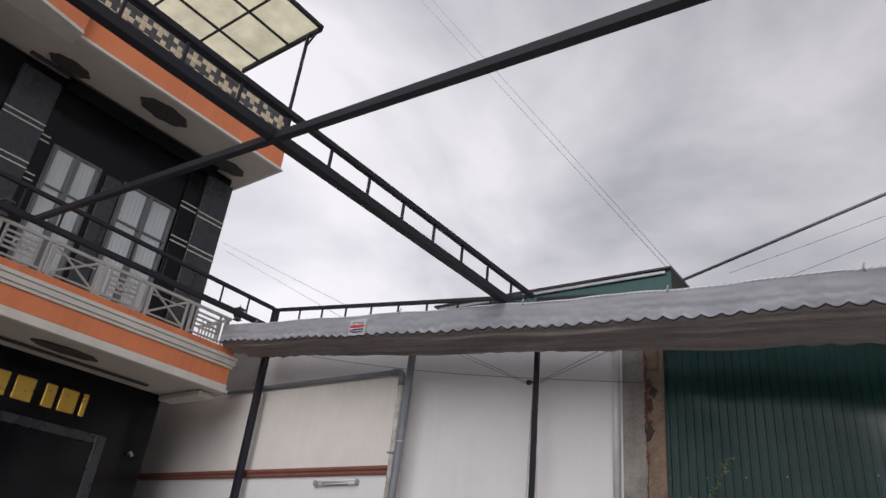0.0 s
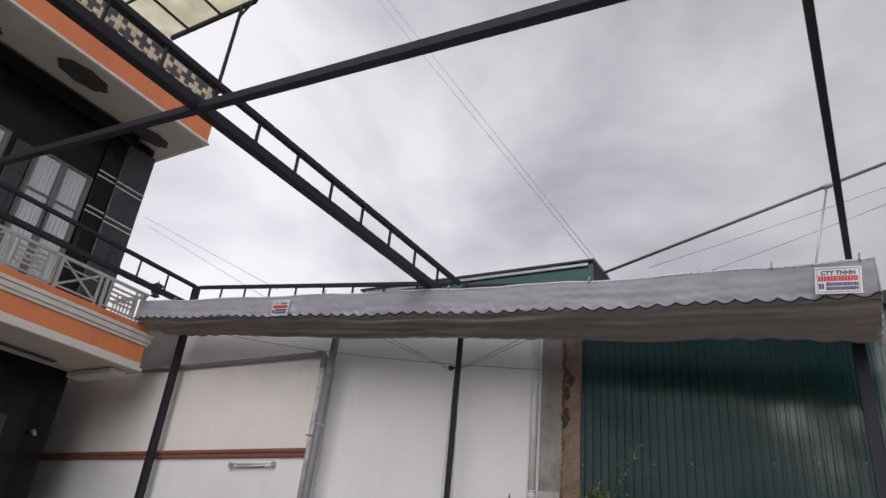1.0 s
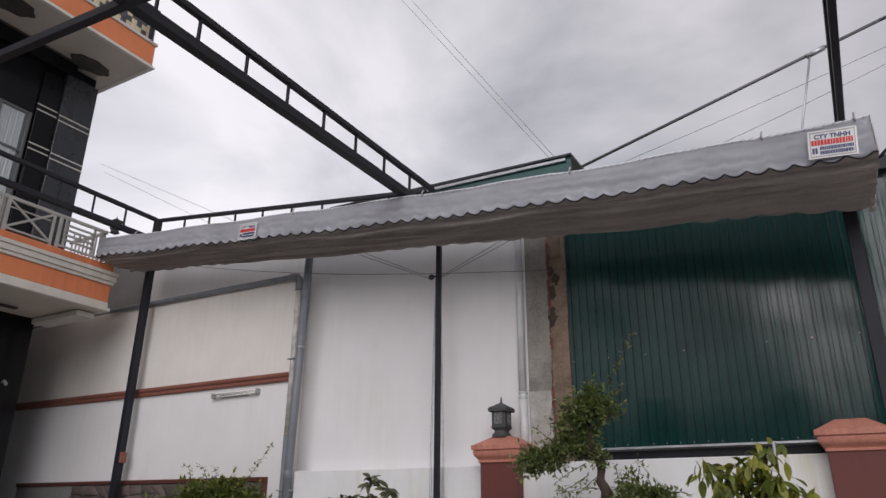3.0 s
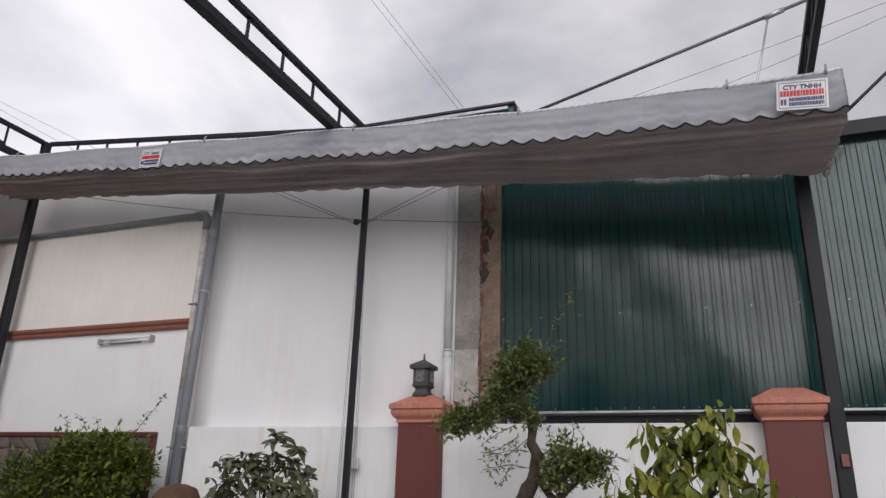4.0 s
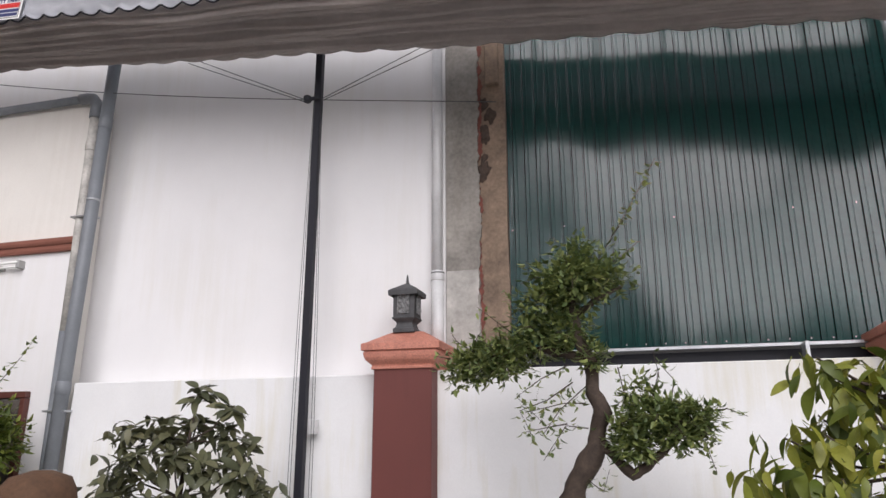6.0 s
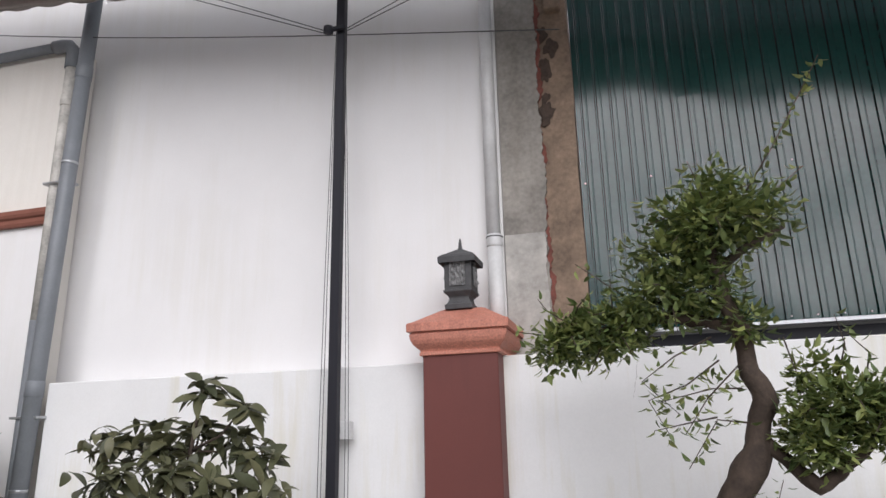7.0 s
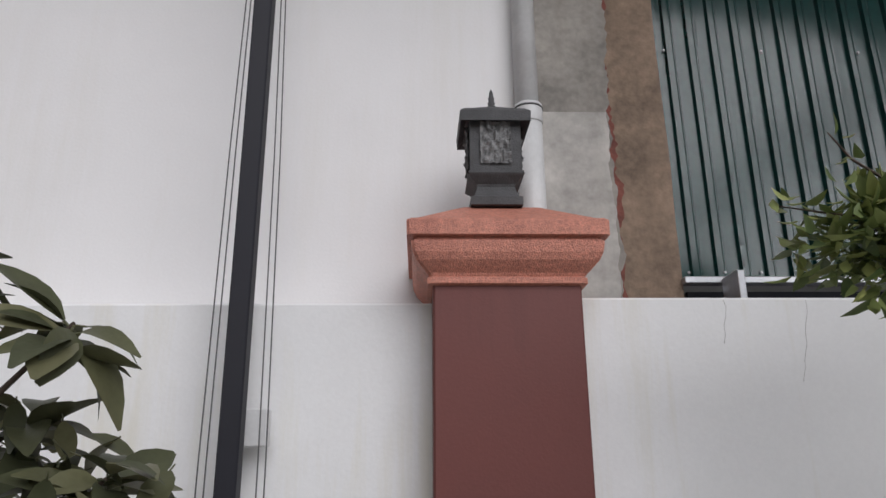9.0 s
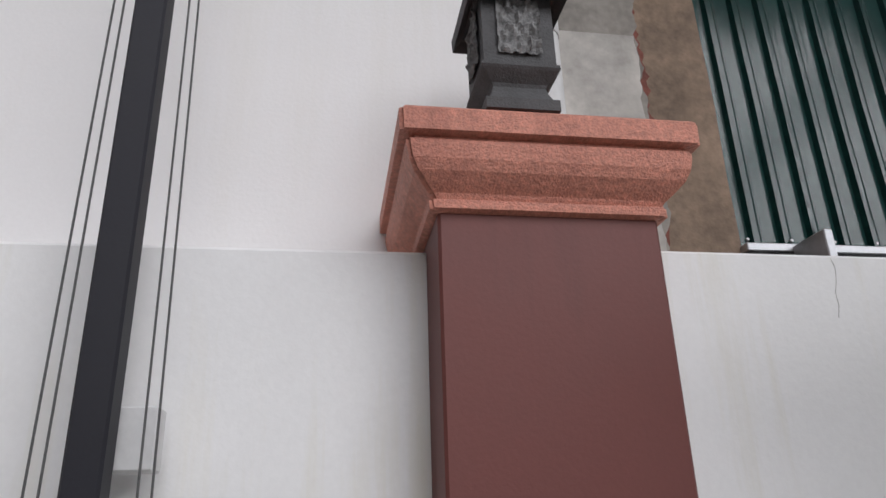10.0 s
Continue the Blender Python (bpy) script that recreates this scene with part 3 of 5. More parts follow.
def truss(name_label, a, b, depth, steps, chord=0.07, low=0.10, stud=0.028, diagonal=False, depth_a=None):
    """A ladder truss from a to b (points on the top chord), with upright studs."""
    a, b = Vector(a), Vector(b)
    t = thing("ladder_truss", a, name_label, "truss", "ladder trusses of the yard roof")
    dn = Vector((0, 0, -depth))
    part("top_chord", barred(a, b, chord, chord), STEEL, t)
    dna = Vector((0, 0, -(depth_a or depth)))
    part("bottom_chord", barred(a + dna, b + dn, low, low), STEEL, t)
    for k in range(1, steps):
        q = a.lerp(b, k / steps)
        part("stud", barred(q - Vector((0, 0, chord / 2)), q + dna.lerp(dn, k / steps) + Vector((0, 0, low / 2)), stud, stud, 0.003), STEEL, t)
        if diagonal:
            q2 = a.lerp(b, (k + 1) / steps)
            part("brace", barred(q - Vector((0, 0, chord / 2)), q2 + dn + Vector((0, 0, low / 2)), 0.02, 0.02, 0.002), STEEL, t)
    return t


p1 = post(*P1, 0.11, 6.38, "black square steel post close to the house")
part("junction_box", boxed((P1[0] + 0.056, P1[1] - 0.05, 2.20), (P1[0] + 0.11, P1[1] + 0.05, 2.36), 0.005), BAND, p1)
p2 = post(*P2, 0.062, 5.62, "black square steel post with a pulley and cords")
part("pulley", lathe(bmesh.new(), P2[0] - 0.075, P2[1] - 0.06, [(0.02, 4.33), (0.035, 4.34), (0.035, 4.385), (0.02, 4.395)], 12), STEEL, p2)
part("pulley_bracket", boxed((P2[0] - 0.10, P2[1] - 0.075, 4.35), (P2[0] + 0.055, P2[1] - 0.044, 4.375), 0.003), STEEL, p2)
part("cleat", boxed((P2[0] + 0.02, P2[1] + 0.043, 1.55), (P2[0] + 0.09, 7.846, 1.66), 0.004), PIPE_WHITE, p2)
p3 = post(*P3, 0.12, 5.05, "thick black square steel post beside the gate pillar")
part("junction_box", boxed((P3[0] - 0.02, P3[1] - 0.09, 1.64), (P3[0] + 0.035, P3[1] - 0.061, 1.74), 0.004), BAND, p3, "small grey electric box")

truss("black steel ladder truss running out over the yard", (-4.28, -0.471, 5.60), (-4.28, 7.607, 5.58), 0.335, 14, 0.065, 0.105, 0.028)
truss("black steel ladder truss along the front of the house", (-10.06, -3.72, 6.50), (-10.06, 7.65, 6.36), 0.385, 19, 0.065, 0.09, 0.028, False, 0.50)
truss("black steel ladder truss along the boundary wall", (-9.963, 7.71, 6.345), (-4.473, 7.742, 5.665), 0.37, 9, 0.06, 0.08)
truss("black steel ladder truss along the boundary wall, behind the awning", (-4.20, 7.742, 5.58), (0.43, 7.72, 5.02), 0.34, 8, 0.05, 0.07)
truss("black steel truss with braces over the awning's end", (0.50, -1.0, 5.03), (0.50, 7.66, 5.00), 0.27, 14, 0.055, 0.055, 0.02, True)
cb = thing("cross_beam", (-4.25, 2.86, 5.2), "long black steel cross beam under the ladder trusses", "beam")
part("beam", barred((-10.03, 3.117, 5.99), (0.52, 2.663, 4.606), 0.075, 0.085), STEEL, cb)

cord = thing("pulley_cord", (-4.3, 7.72, 4.3), "thin cords hanging beside the steel post", "cord")
for dx in (-0.075, -0.053, 0.082, 0.104):
    part("strand", tube(bmesh.new(), [(P2[0] + dx * f, 7.70 if dx < 0 else 7.735, z) for f, z in ((0.3, 4.34), (0.6, 3.4), (0.85, 2.46), (1.0, 1.5), (1.04, 0.5))], 0.0022, 6), ROPE, cord)
stay = thing("stay_wire", (-4.3, 7.7, 4.4), "thin stay wires spread from the post to the awning", "wire")
for a, b in (((-4.32, 7.69, 4.33), (-5.60, 7.70, 4.93)), ((-4.32, 7.69, 4.35), (-5.55, 7.68, 4.96)), ((-4.2, 7.69, 4.33), (-3.17, 7.70, 4.68)), ((-4.2, 7.69, 4.35), (-3.22, 7.68, 4.72))):
    part("strand", rod(a, b, 0.0035, 6), ROPE, stay)
part("long_strand", tube(bmesh.new(), [(-10.0 + 7.25 * k, 7.72 + 0.42 * k * k, 5.56 - 1.22 * k - 0.16 * math.sin(math.pi * k)) for k in [i / 16 for i in range(17)]], 0.004, 6), ROPE, stay)

# ---------------------------------------------------------------- folded awning


def edge(k):
    """Front top edge of the awning, k from 0 (house) to 1, with a little sag between its hooks."""
    x = -10.44 + 11.13 * k
    y = 6.94 - 0.58 * k ** 3.6
    z = 5.765 - 1.22 * k + 0.035 * math.sin(math.pi * k) + 0.010 * math.sin(k * 38)
    return x, y, z


awning = thing("folded_awning", (-4.4, 7.0, 4.6), "silver retractable awning drawn back in folds, with a scalloped valance", "awning")
N = 560
bm = bmesh.new()
rows = []
for i in range(N + 1):
    k = i / N
    x, y, z = edge(k)
    wave = abs(math.sin(k * math.pi * 56 + 0.5 * math.sin(k * 21))) ** 0.8
    drop = 0.292 + 0.035 * k + 0.042 * wave
    col = []
    for j in range(13):
        u = j / 12
        crease = 0.022 * noise.noise(Vector((k * 17 + u * 2.5, u * 5 - k * 6, 1.0))) + 0.010 * noise.noise(Vector((k * 70, u * 6, 4.0)))
        curl = 0.016 * max(0.0, u - 0.75) * 4 * math.cos(k * math.pi * 112)
        col.append(bm.verts.new((x, y - 0.02 - crease * (0.3 + u) - curl * 0.5 - 0.015 * u, z + 0.03 - drop * u)))
    rows.append(col)
hem_line = [c[-1].co.copy() for c in rows]
for a, b in zip(rows, rows[1:]):
    for j in range(12):
        bm.faces.new((a[j], b[j], b[j + 1], a[j + 1])).smooth = True
bmesh.ops.solidify(bm, geom=bm.faces, thickness=0.003)
valance = part("valance", bm, SILVER, awning, "creased silver valance with a scalloped hem")
part("piping", tube(bmesh.new(), [p + Vector((0, -0.006, 0)) for p in hem_line], 0.008, 5), STEEL, awning, "dark grey hem piping")
bm = bmesh.new()
tube(bm, [(edge(i / 60)[0], edge(i / 60)[1] - 0.004, edge(i / 60)[2] + 0.028 + 0.004 * math.sin(i * 1.9)) for i in range(61)], 0.019, 8)
part("front_tube", bm, SILVER, awning, "rope-laced front tube")
bm = bmesh.new()
for i in range(150):
    k = (i + 0.5) / 150
    x, y, z = edge(k)
    tube(bm, [(x - 0.02, y - 0.022, z + 0.018), (x, y - 0.0225, z + 0.030), (x + 0.02, y - 0.016, z + 0.042)], 0.002, 5)
tagged(part("lacing", bm, ROPE, awning), kind="stuff")
# hanging folds between front and back edge
bm = bmesh.new()
M, PLEATS = 200, 17
rng = random.Random(8)
depths = [rng.uniform(0.07, 0.16) for _ in range(PLEATS + 1)]
rows = []
for i in range(M + 1):
    k = i / M
    fx, fy, fz = edge(k)
    bx, by, bz = -10.3 + 10.95 * k, 7.66, 5.425 - 1.165 * k
    col = []
    for j in range(PLEATS * 4 + 1):
        pl, ph = divmod(j, 4)
        u = (pl + (0.0, 0.10, 0.5, 0.90)[ph]) / PLEATS
        d = depths[min(pl, PLEATS)] * (0.0, 0.82, 1.0, 0.82)[ph] * (0.75 + 0.5 * noise.noise(Vector((k * 7, pl * 3.1, 0))))
        base = (fz - 0.235 - 0.03 * k) * (1 - u) + (bz + 0.06) * u
        slack = 0.014 * noise.noise(Vector((k * 18, pl * 1.7, 5))) - 0.02 * math.sin(math.pi * u)
        hem = 0.030 * abs(math.sin(k * math.pi * 33)) if u > 0.985 else 0.0
        col.append(bm.verts.new((fx * (1 - u) + bx * u + 0.02 * noise.noise(Vector((pl * 5, k * 3, 2))), fy * (1 - u) + by * u, base - d + slack - hem)))
    rows.append(col)
for a, b in zip(rows, rows[1:]):
    for j in range(PLEATS * 4):
        bm.faces.new((a[j], b[j], b[j + 1], a[j + 1])).smooth = True
bmesh.ops.solidify(bm, geom=bm.faces, thickness=0.003)
part("folds", bm, UNDER, awning, "brown underside gathered in long folds")
# upper layer of the bundle, open to the sky
bm = bmesh.new()
rows = []
for i in range(81):
    k = i / 80
    fx, fy, fz = edge(k)
    bx, by, bz = -10.3 + 10.95 * k, 7.66, 5.425 - 1.165 * k
    # back edge raised out of view, to block the sky mirrored in the cladding
    rows.append([bm.verts.new((fx * (1 - u) + bx * u, fy * (1 - u) + by * u, fz * (1 - u) + (bz + 0.50) * u + 0.02 * math.sin(u * 40) - 0.01)) for u in [j / 20 for j in range(21)]])
for a, b in zip(rows, rows[1:]):
    for j in range(20):
        bm.faces.new((a[j], b[j], b[j + 1], a[j + 1])).smooth = True
bmesh.ops.solidify(bm, geom=bm.faces, thickness=0.003)
part("top_layer", bm, SILVER, awning)
# stacked fold edges at the right end
for j in range(7):
    u = j / 6.5
    fx, fy, fz = edge(1.0)
    y0, z0 = fy + 0.02 + u * 1.15, fz - 0.27 - 0.08 * u
    part("fold_edge", boxed((fx - 0.05 - 0.02 * u, y0, z0 - 0.015), (fx + 0.012 - 0.035 * u, y0 + 0.14, z0 + 0.26 - 0.16 * u), 0.012), UNDER, awning)
for k in (0.085, 0.39, 0.582, 0.755, 0.925, 0.99):
    x, y, z = edge(k)
    part("hook", tube(bmesh.new(), [(x, y - 0.03, z + 0.0), (x, y - 0.035, z + 0.05), (x + 0.005, y - 0.01, z + 0.09)], 0.009, 7), PLASTIC, awning)


def print_board(k, w, h, drop):
    """A printed board sewn on the valance."""
    x, y, z = edge(k)
    slope = math.atan2(edge(k + 0.02)[2] - edge(k - 0.02)[2], edge(k + 0.02)[0] - edge(k - 0.02)[0])
    turn = Matrix.Translation((x, y - 0.062, z - drop)) @ Matrix.Rotation(-slope, 4, "Y")
    s = thing("printed_label", (x, y - 0.062, z - drop), "white printed company label sewn on the awning valance", "sign", "printed labels on the awning")

    def flat(name, x0, x1, z0, z1, d, mtl, label=""):
        b = box(bmesh.new(), (x0, -d - 0.003, z0), (x1, -d, z1))
        bmesh.ops.transform(b, matrix=turn, verts=b.verts)
        return part(name, b, mtl, s, label)
    flat("board", -w / 2, w / 2, -h / 2, h / 2, 0.0, BOARD)
    e = 0.006
    for x0, x1, z0, z1 in ((-w / 2 + 0.015, w / 2 - 0.015, h / 2 - 0.02, h / 2 - 0.02 + e), (-w / 2 + 0.015, w / 2 - 0.015, -h / 2 + 0.014, -h / 2 + 0.014 + e), (-w / 2 + 0.015, -w / 2 + 0.015 + e, -h / 2 + 0.014, h / 2 - 0.014), (w / 2 - 0.015 - e, w / 2 - 0.015, -h / 2 + 0.014, h / 2 - 0.014)):
        flat("border", x0, x1, z0, z1, 0.004, PLASTIC)
    text = bpy.data.curves.new("heading", "FONT")
    text.body = "CTY TNHH"
    text.size = h * 0.21
    text.align_x = "CENTER"
    text.extrude = 0.001
    text.offset = 0.002
    text.materials.append(BLUE_INK)
    t_ob = new("heading", text)
    t_ob.parent = s
    t_ob.matrix_basis = Matrix.Rotation(-slope, 4, "Y") @ Matrix.Translation((0, -0.006, h * 0.20)) @ Matrix.Rotation(radians(90), 4, "X")
    rng2 = random.Random(5)

    def bars(zc, hh, x0, x1, mtl, lo, hi):
        xx = x0
        while xx < x1 - 0.004:
            ww = rng2.uniform(lo, hi)
            flat("bar", xx, min(xx + ww, x1), zc - hh / 2, zc + hh / 2, 0.004, mtl)
            xx += ww + lo * 0.35
    bars(h * 0.06, h * 0.19, -w * 0.43, w * 0.43, RED_INK, 0.012, 0.022)
    bars(-h * 0.15, h * 0.12, -w * 0.26, w * 0.42, BLUE_INK, 0.010, 0.018)
    bars(-h * 0.31, h * 0.12, -w * 0.26, w * 0.42, BLUE_INK, 0.010, 0.018)
    bars(-h * 0.23, h * 0.2, -w * 0.42, -w * 0.29, BLUE_INK, 0.016, 0.022)


print_board(0.9728, 0.365, 0.258, 0.169)
print_board(0.3176, 0.33, 0.245, 0.173)

# guy frame and lines behind the awning
guy = thing("guy_frame", (-0.5, 8.16, 5.7), "thin galvanised guy pipe with struts above the shed", "pipe")
part("pipe", rod((-2.36, 8.16, 5.70), (1.15, 8.2, 6.66), 0.020, 10), FRAME, guy)
part("strut", rod((0.42, 8.19, 6.44), (0.06, 8.2, 5.0), 0.012, 8), GALV, guy)
part("coupling", rod((0.38, 8.19, 6.44), (0.58, 8.19, 6.50), 0.032, 10), GALV, guy)
part("far_pipe", rod((1.15, 8.2, 6.66), (2.5, 8.3, 7.05), 0.020, 10), FRAME, guy)
part("brace", rod((0.80, 7.6, 4.75), (1.75, 8.0, 5.75), 0.016, 8), STEEL, guy)
part("brace", rod((1.42, 8.2, 4.98), (1.65, 8.1, 6.6), 0.022, 8), GALV, guy)
lines = thing("power_line", (-4, 24, 10), "pair of thin overhead power lines crossing the sky", "cable")
for a, b in (((-29.75, 30, 46.1), (-9.9, 30, 16.8)), ((-28.48, 30, 45.4), (-9.4, 30, 16.4)), ((-48.75, 30, 27.65), (-31.5, 30, 18.7)), ((-48.0, 30, 26.7), (-32.0, 30, 18.0))):
    a, b = Vector(a), Vector(b)
    part("cable", rod(a, b, 0.018, 6), FAR_WIRE, lines)
drop = thing("service_cable", (0, 12, 9), "thin dark service cables slung across the sky", "cable")
for a, b, sag in (((-2.2, 9.9, 6.55), (5.0, 9.9, 8.35), 0.10), ((-1.5, 9.9, 6.3), (5.0, 9.9, 8.45), 0.15)):
    a, b = Vector(a), Vector(b)
    part("cable", tube(bmesh.new(), [a.lerp(b, i / 12) - Vector((0, 0, sag * math.sin(math.pi * i / 12))) for i in range(13)], 0.003, 6), WIRE, drop)

# ---------------------------------------------------------------- the house
FX, WX, GX = -9.65, -10.84, -11.3
HY0, HY1 = -7.0, 6.57
PLOT = Matrix.Translation((-1.165, 0.054, -0.203)) @ Matrix.Diagonal((0.96, 1.06, 1.074, 1.0))
house = thing("house", (-12, 0, 0), "three-storey house with orange balconies and dark tiled walls", "house")
house.matrix_basis = PLOT @ Matrix.Translation((-12, 0, 0))
part("ground_wall", boxed((-19, HY0, 0), (GX, HY1, 4.5), 0.01), TILE_BLACK, house, "black polished tile wall")
part("upper_wall", boxed((-19, HY0, 4.9), (-10.95, HY1 - 0.01, 8.97), 0.01), TILE_BLACK, house, "black polished tile wall")
part("top_wall", boxed((-19, HY0, 9.4), (-13.6, HY1 - 0.3, 12.3), 0.01), CREAM, house)


def slab(z, y1, orange_top, rows, jog=False):
    """A balcony: soffit slab and stepped, painted fascia along its front and end."""
    f = part("balcony_slab", boxed((-12.3, HY0, z + 0.01), (FX - 0.05, y1 - 0.05, z + 0.32), 0.004), SOFFIT, house, "beige balcony soffit")
    for z0, z1, d, mtl, lab in rows:
        part("fascia", boxed((FX - 0.06, (2.57 if jog else HY0), z0), (FX + d, y1 + d, z1), 0.006), mtl, f, lab)
        part("fascia_end", boxed((-12.3, y1 - 0.06, z0), (FX - 0.064, y1 + d, z1), 0.006), mtl, f, lab)
        if jog:
            bm = bmesh.new()
            outer = [(FX + 0.12 + d + 0.22 * math.sin(math.pi * i / 10), 2.57 - 3.6 * i / 10) for i in range(11)]
            inner = [(FX - 0.3, 2.57 - 3.6 * i / 10) for i in range(11)]
            ring = outer + inner[::-1]
            lo = [bm.verts.new((x, y, z0)) for x, y in ring]
            hi = [bm.verts.new((x, y, z1)) for x, y in ring]
            for k in range(len(ring)):
                j = (k + 1) % len(ring)
                bm.faces.new((lo[k], lo[j], hi[j], hi[k]))
            for i in range(10):
                for s in (lo, hi):
                    bm.faces.new((s[i], s[i + 1], s[20 - i], s[21 - i]))
            part("curved_fascia", bm, mtl, f, lab)
    return f


slab(4.49, 6.82, 0, ((4.49, 4.545, 0.03, TRIM, "off-white trim"), (4.549, 4.63, 0.0, TRIM, "off-white trim"), (4.634, 4.905, -0.01, ORANGE, "orange painted band"), (4.909, 4.96, 0.02, TRIM, "off-white moulding"), (4.964, 5.05, 0.045, TRIM, "off-white moulding"), (5.054, 5.115, 0.065, TRIM, "off-white moulding"), (5.119, 5.24, -0.01, ORANGE, "orange painted band")))
slab(8.99, 6.84, 0, ((8.99, 9.025, 0.03, TRIM, "off-white trim"), (9.029, 9.07, 0.0, TRIM, "off-white trim"), (9.074, 9.47, -0.01, ORANGE, "orange painted band"), (9.474, 9.53, 0.02, TRIM, "off-white coping")), True)
part("soffit_beam", boxed((-11.28, 6.50, 4.40), (-9.95, 6.80, 4.486), 0.01), TRIM, house, "off-white beam end")
for z, y0, y1 in ((8.985, 2.3, 6.2), (4.485, 1.5, 6.0)):
    part("soffit_inset", boxed((-10.88, y0, z - 0.02), (-10.76, y1, z), 0.004), MOTIF, house, "dark inset line")
for z, y, x, rx, ry in ((8.985, 4.45, -10.17, 0.27, 0.46), (8.985, 2.85, -10.55, 0.2, 0.34), (8.985, 6.2, -10.6, 0.22, 0.36), (4.485, 4.3, -10.32, 0.2, 0.5), (4.485, 1.6, -10.32, 0.2, 0.5)):
    bm = bmesh.new()
    ring = [(x + rx * math.cos(a) * (1 + 0.055 * math.cos(8 * a)), y + ry * math.sin(a) * (1 + 0.055 * math.cos(8 * a))) for a in [2 * math.pi * k / 48 for k in range(48)]]
    lo, hi = [bm.verts.new((p, q, z - 0.018)) for p, q in ring], [bm.verts.new((p, q, z + 0.004)) for p, q in ring]
    for k in range(48):
        bm.faces.new((lo[k], lo[(k + 1) % 48], hi[(k + 1) % 48], hi[k]))
    bm.faces.new(lo[::-1])
    bm.faces.new(hi)
    part("soffit_rosette", bm, MOTIF, house, "dark painted rosette")

# pilasters with white lines
for y0, y1, x1 in ((5.98, HY1, -10.84), (2.30, 2.95, -10.84)):
    pl = part("pilaster", boxed((-10.96, y0, 4.9), (x1, y1, 8.75), 0.006), TILE_DARK, house, "dark grey tiled pilaster")
    for z in (7.90, 7.80, 7.17, 7.07):
        part("white_line", boxed((x1 - 0.004, y0 - 0.002, z), (x1 + 0.008, y1 + 0.006, z + 0.022), 0.002), TRIM, pl)
for y0, y1, dz in ((5.62, 5.975, 0.05), (2.955, 3.12, -0.12)):
    pl = part("pilaster_step", boxed((-10.96, y0, 4.9), (-10.90, y1, 8.6), 0.004), TILE_BLACK, house)
    for z in (7.90, 7.80, 7.17, 7.07):
        part("white_line", boxed((-10.904, y0, z + dz), (-10.893, y1, z + dz + 0.022), 0.002), TRIM, pl)
part("lintel", boxed((-10.96, 3.0, 8.72), (-10.80, 6.1, 8.97), 0.005), TILE_BLACK, house)


def house_window(y0, y1, z0, z1):
    w = part("window", boxed((-10.945, y0 - 0.034, z0 - 0.034), (-10.925, y1 + 0.034, z1 + 0.034), 0.003), FRAME, house, "grey framed window with white curtains")
    n = 2
    for k in range(n):
        a, b = y0 + (y1 - y0) * k / n, y0 + (y1 - y0) * (k + 1) / n
        for lo, hi in (((-10.924, a, z0), (-10.87, a + 0.034, z1)), ((-10.924, b - 0.034, z0), (-10.87, b, z1)), ((-10.924, a + 0.034, z1 - 0.034), (-10.87, b - 0.034, z1)), ((-10.924, a + 0.034, z0), (-10.87, b - 0.034, z0 + 0.034)), ((-10.924, a + 0.034, z0 + (z1 - z0) * 0.69), (-10.87, b - 0.034, z0 + (z1 - z0) * 0.69 + 0.034))):
            part("frame", boxed(lo, hi, 0.004), FRAME, w)
        bm = bmesh.new()
        cols = [[bm.verts.new((-10.905 + 0.014 * math.sin(i * 0.9 + 0.9 * math.sin(i * 0.37)), a + 0.034 + (b - a - 0.12) * i / 60, z)) for z in (z0 + 0.05, z1 - 0.05)] for i in range(61)]
        for p, q in zip(cols, cols[1:]):
            bm.faces.new((p[0], q[0], q[1], p[1])).smooth = True
        part("curtain", bm, CURTAIN, w, "white gathered curtain")
        pane = part("pane", boxed((-10.884, a + 0.034, z0 + 0.034), (-10.879, b - 0.034, z1 - 0.034), 0), GLASS, w)
        pane.visible_shadow = False


house_window(3.24, 4.04, 5.35, 7.72)
house_window(4.54, 5.55, 5.35, 7.72)
part("balcony_door", boxed((-10.95, 4.17, 5.25), (-10.91, 4.47, 7.7), 0.004), TILE_DARK, house)
house_window(0.6, 2.0, 5.35, 7.8)

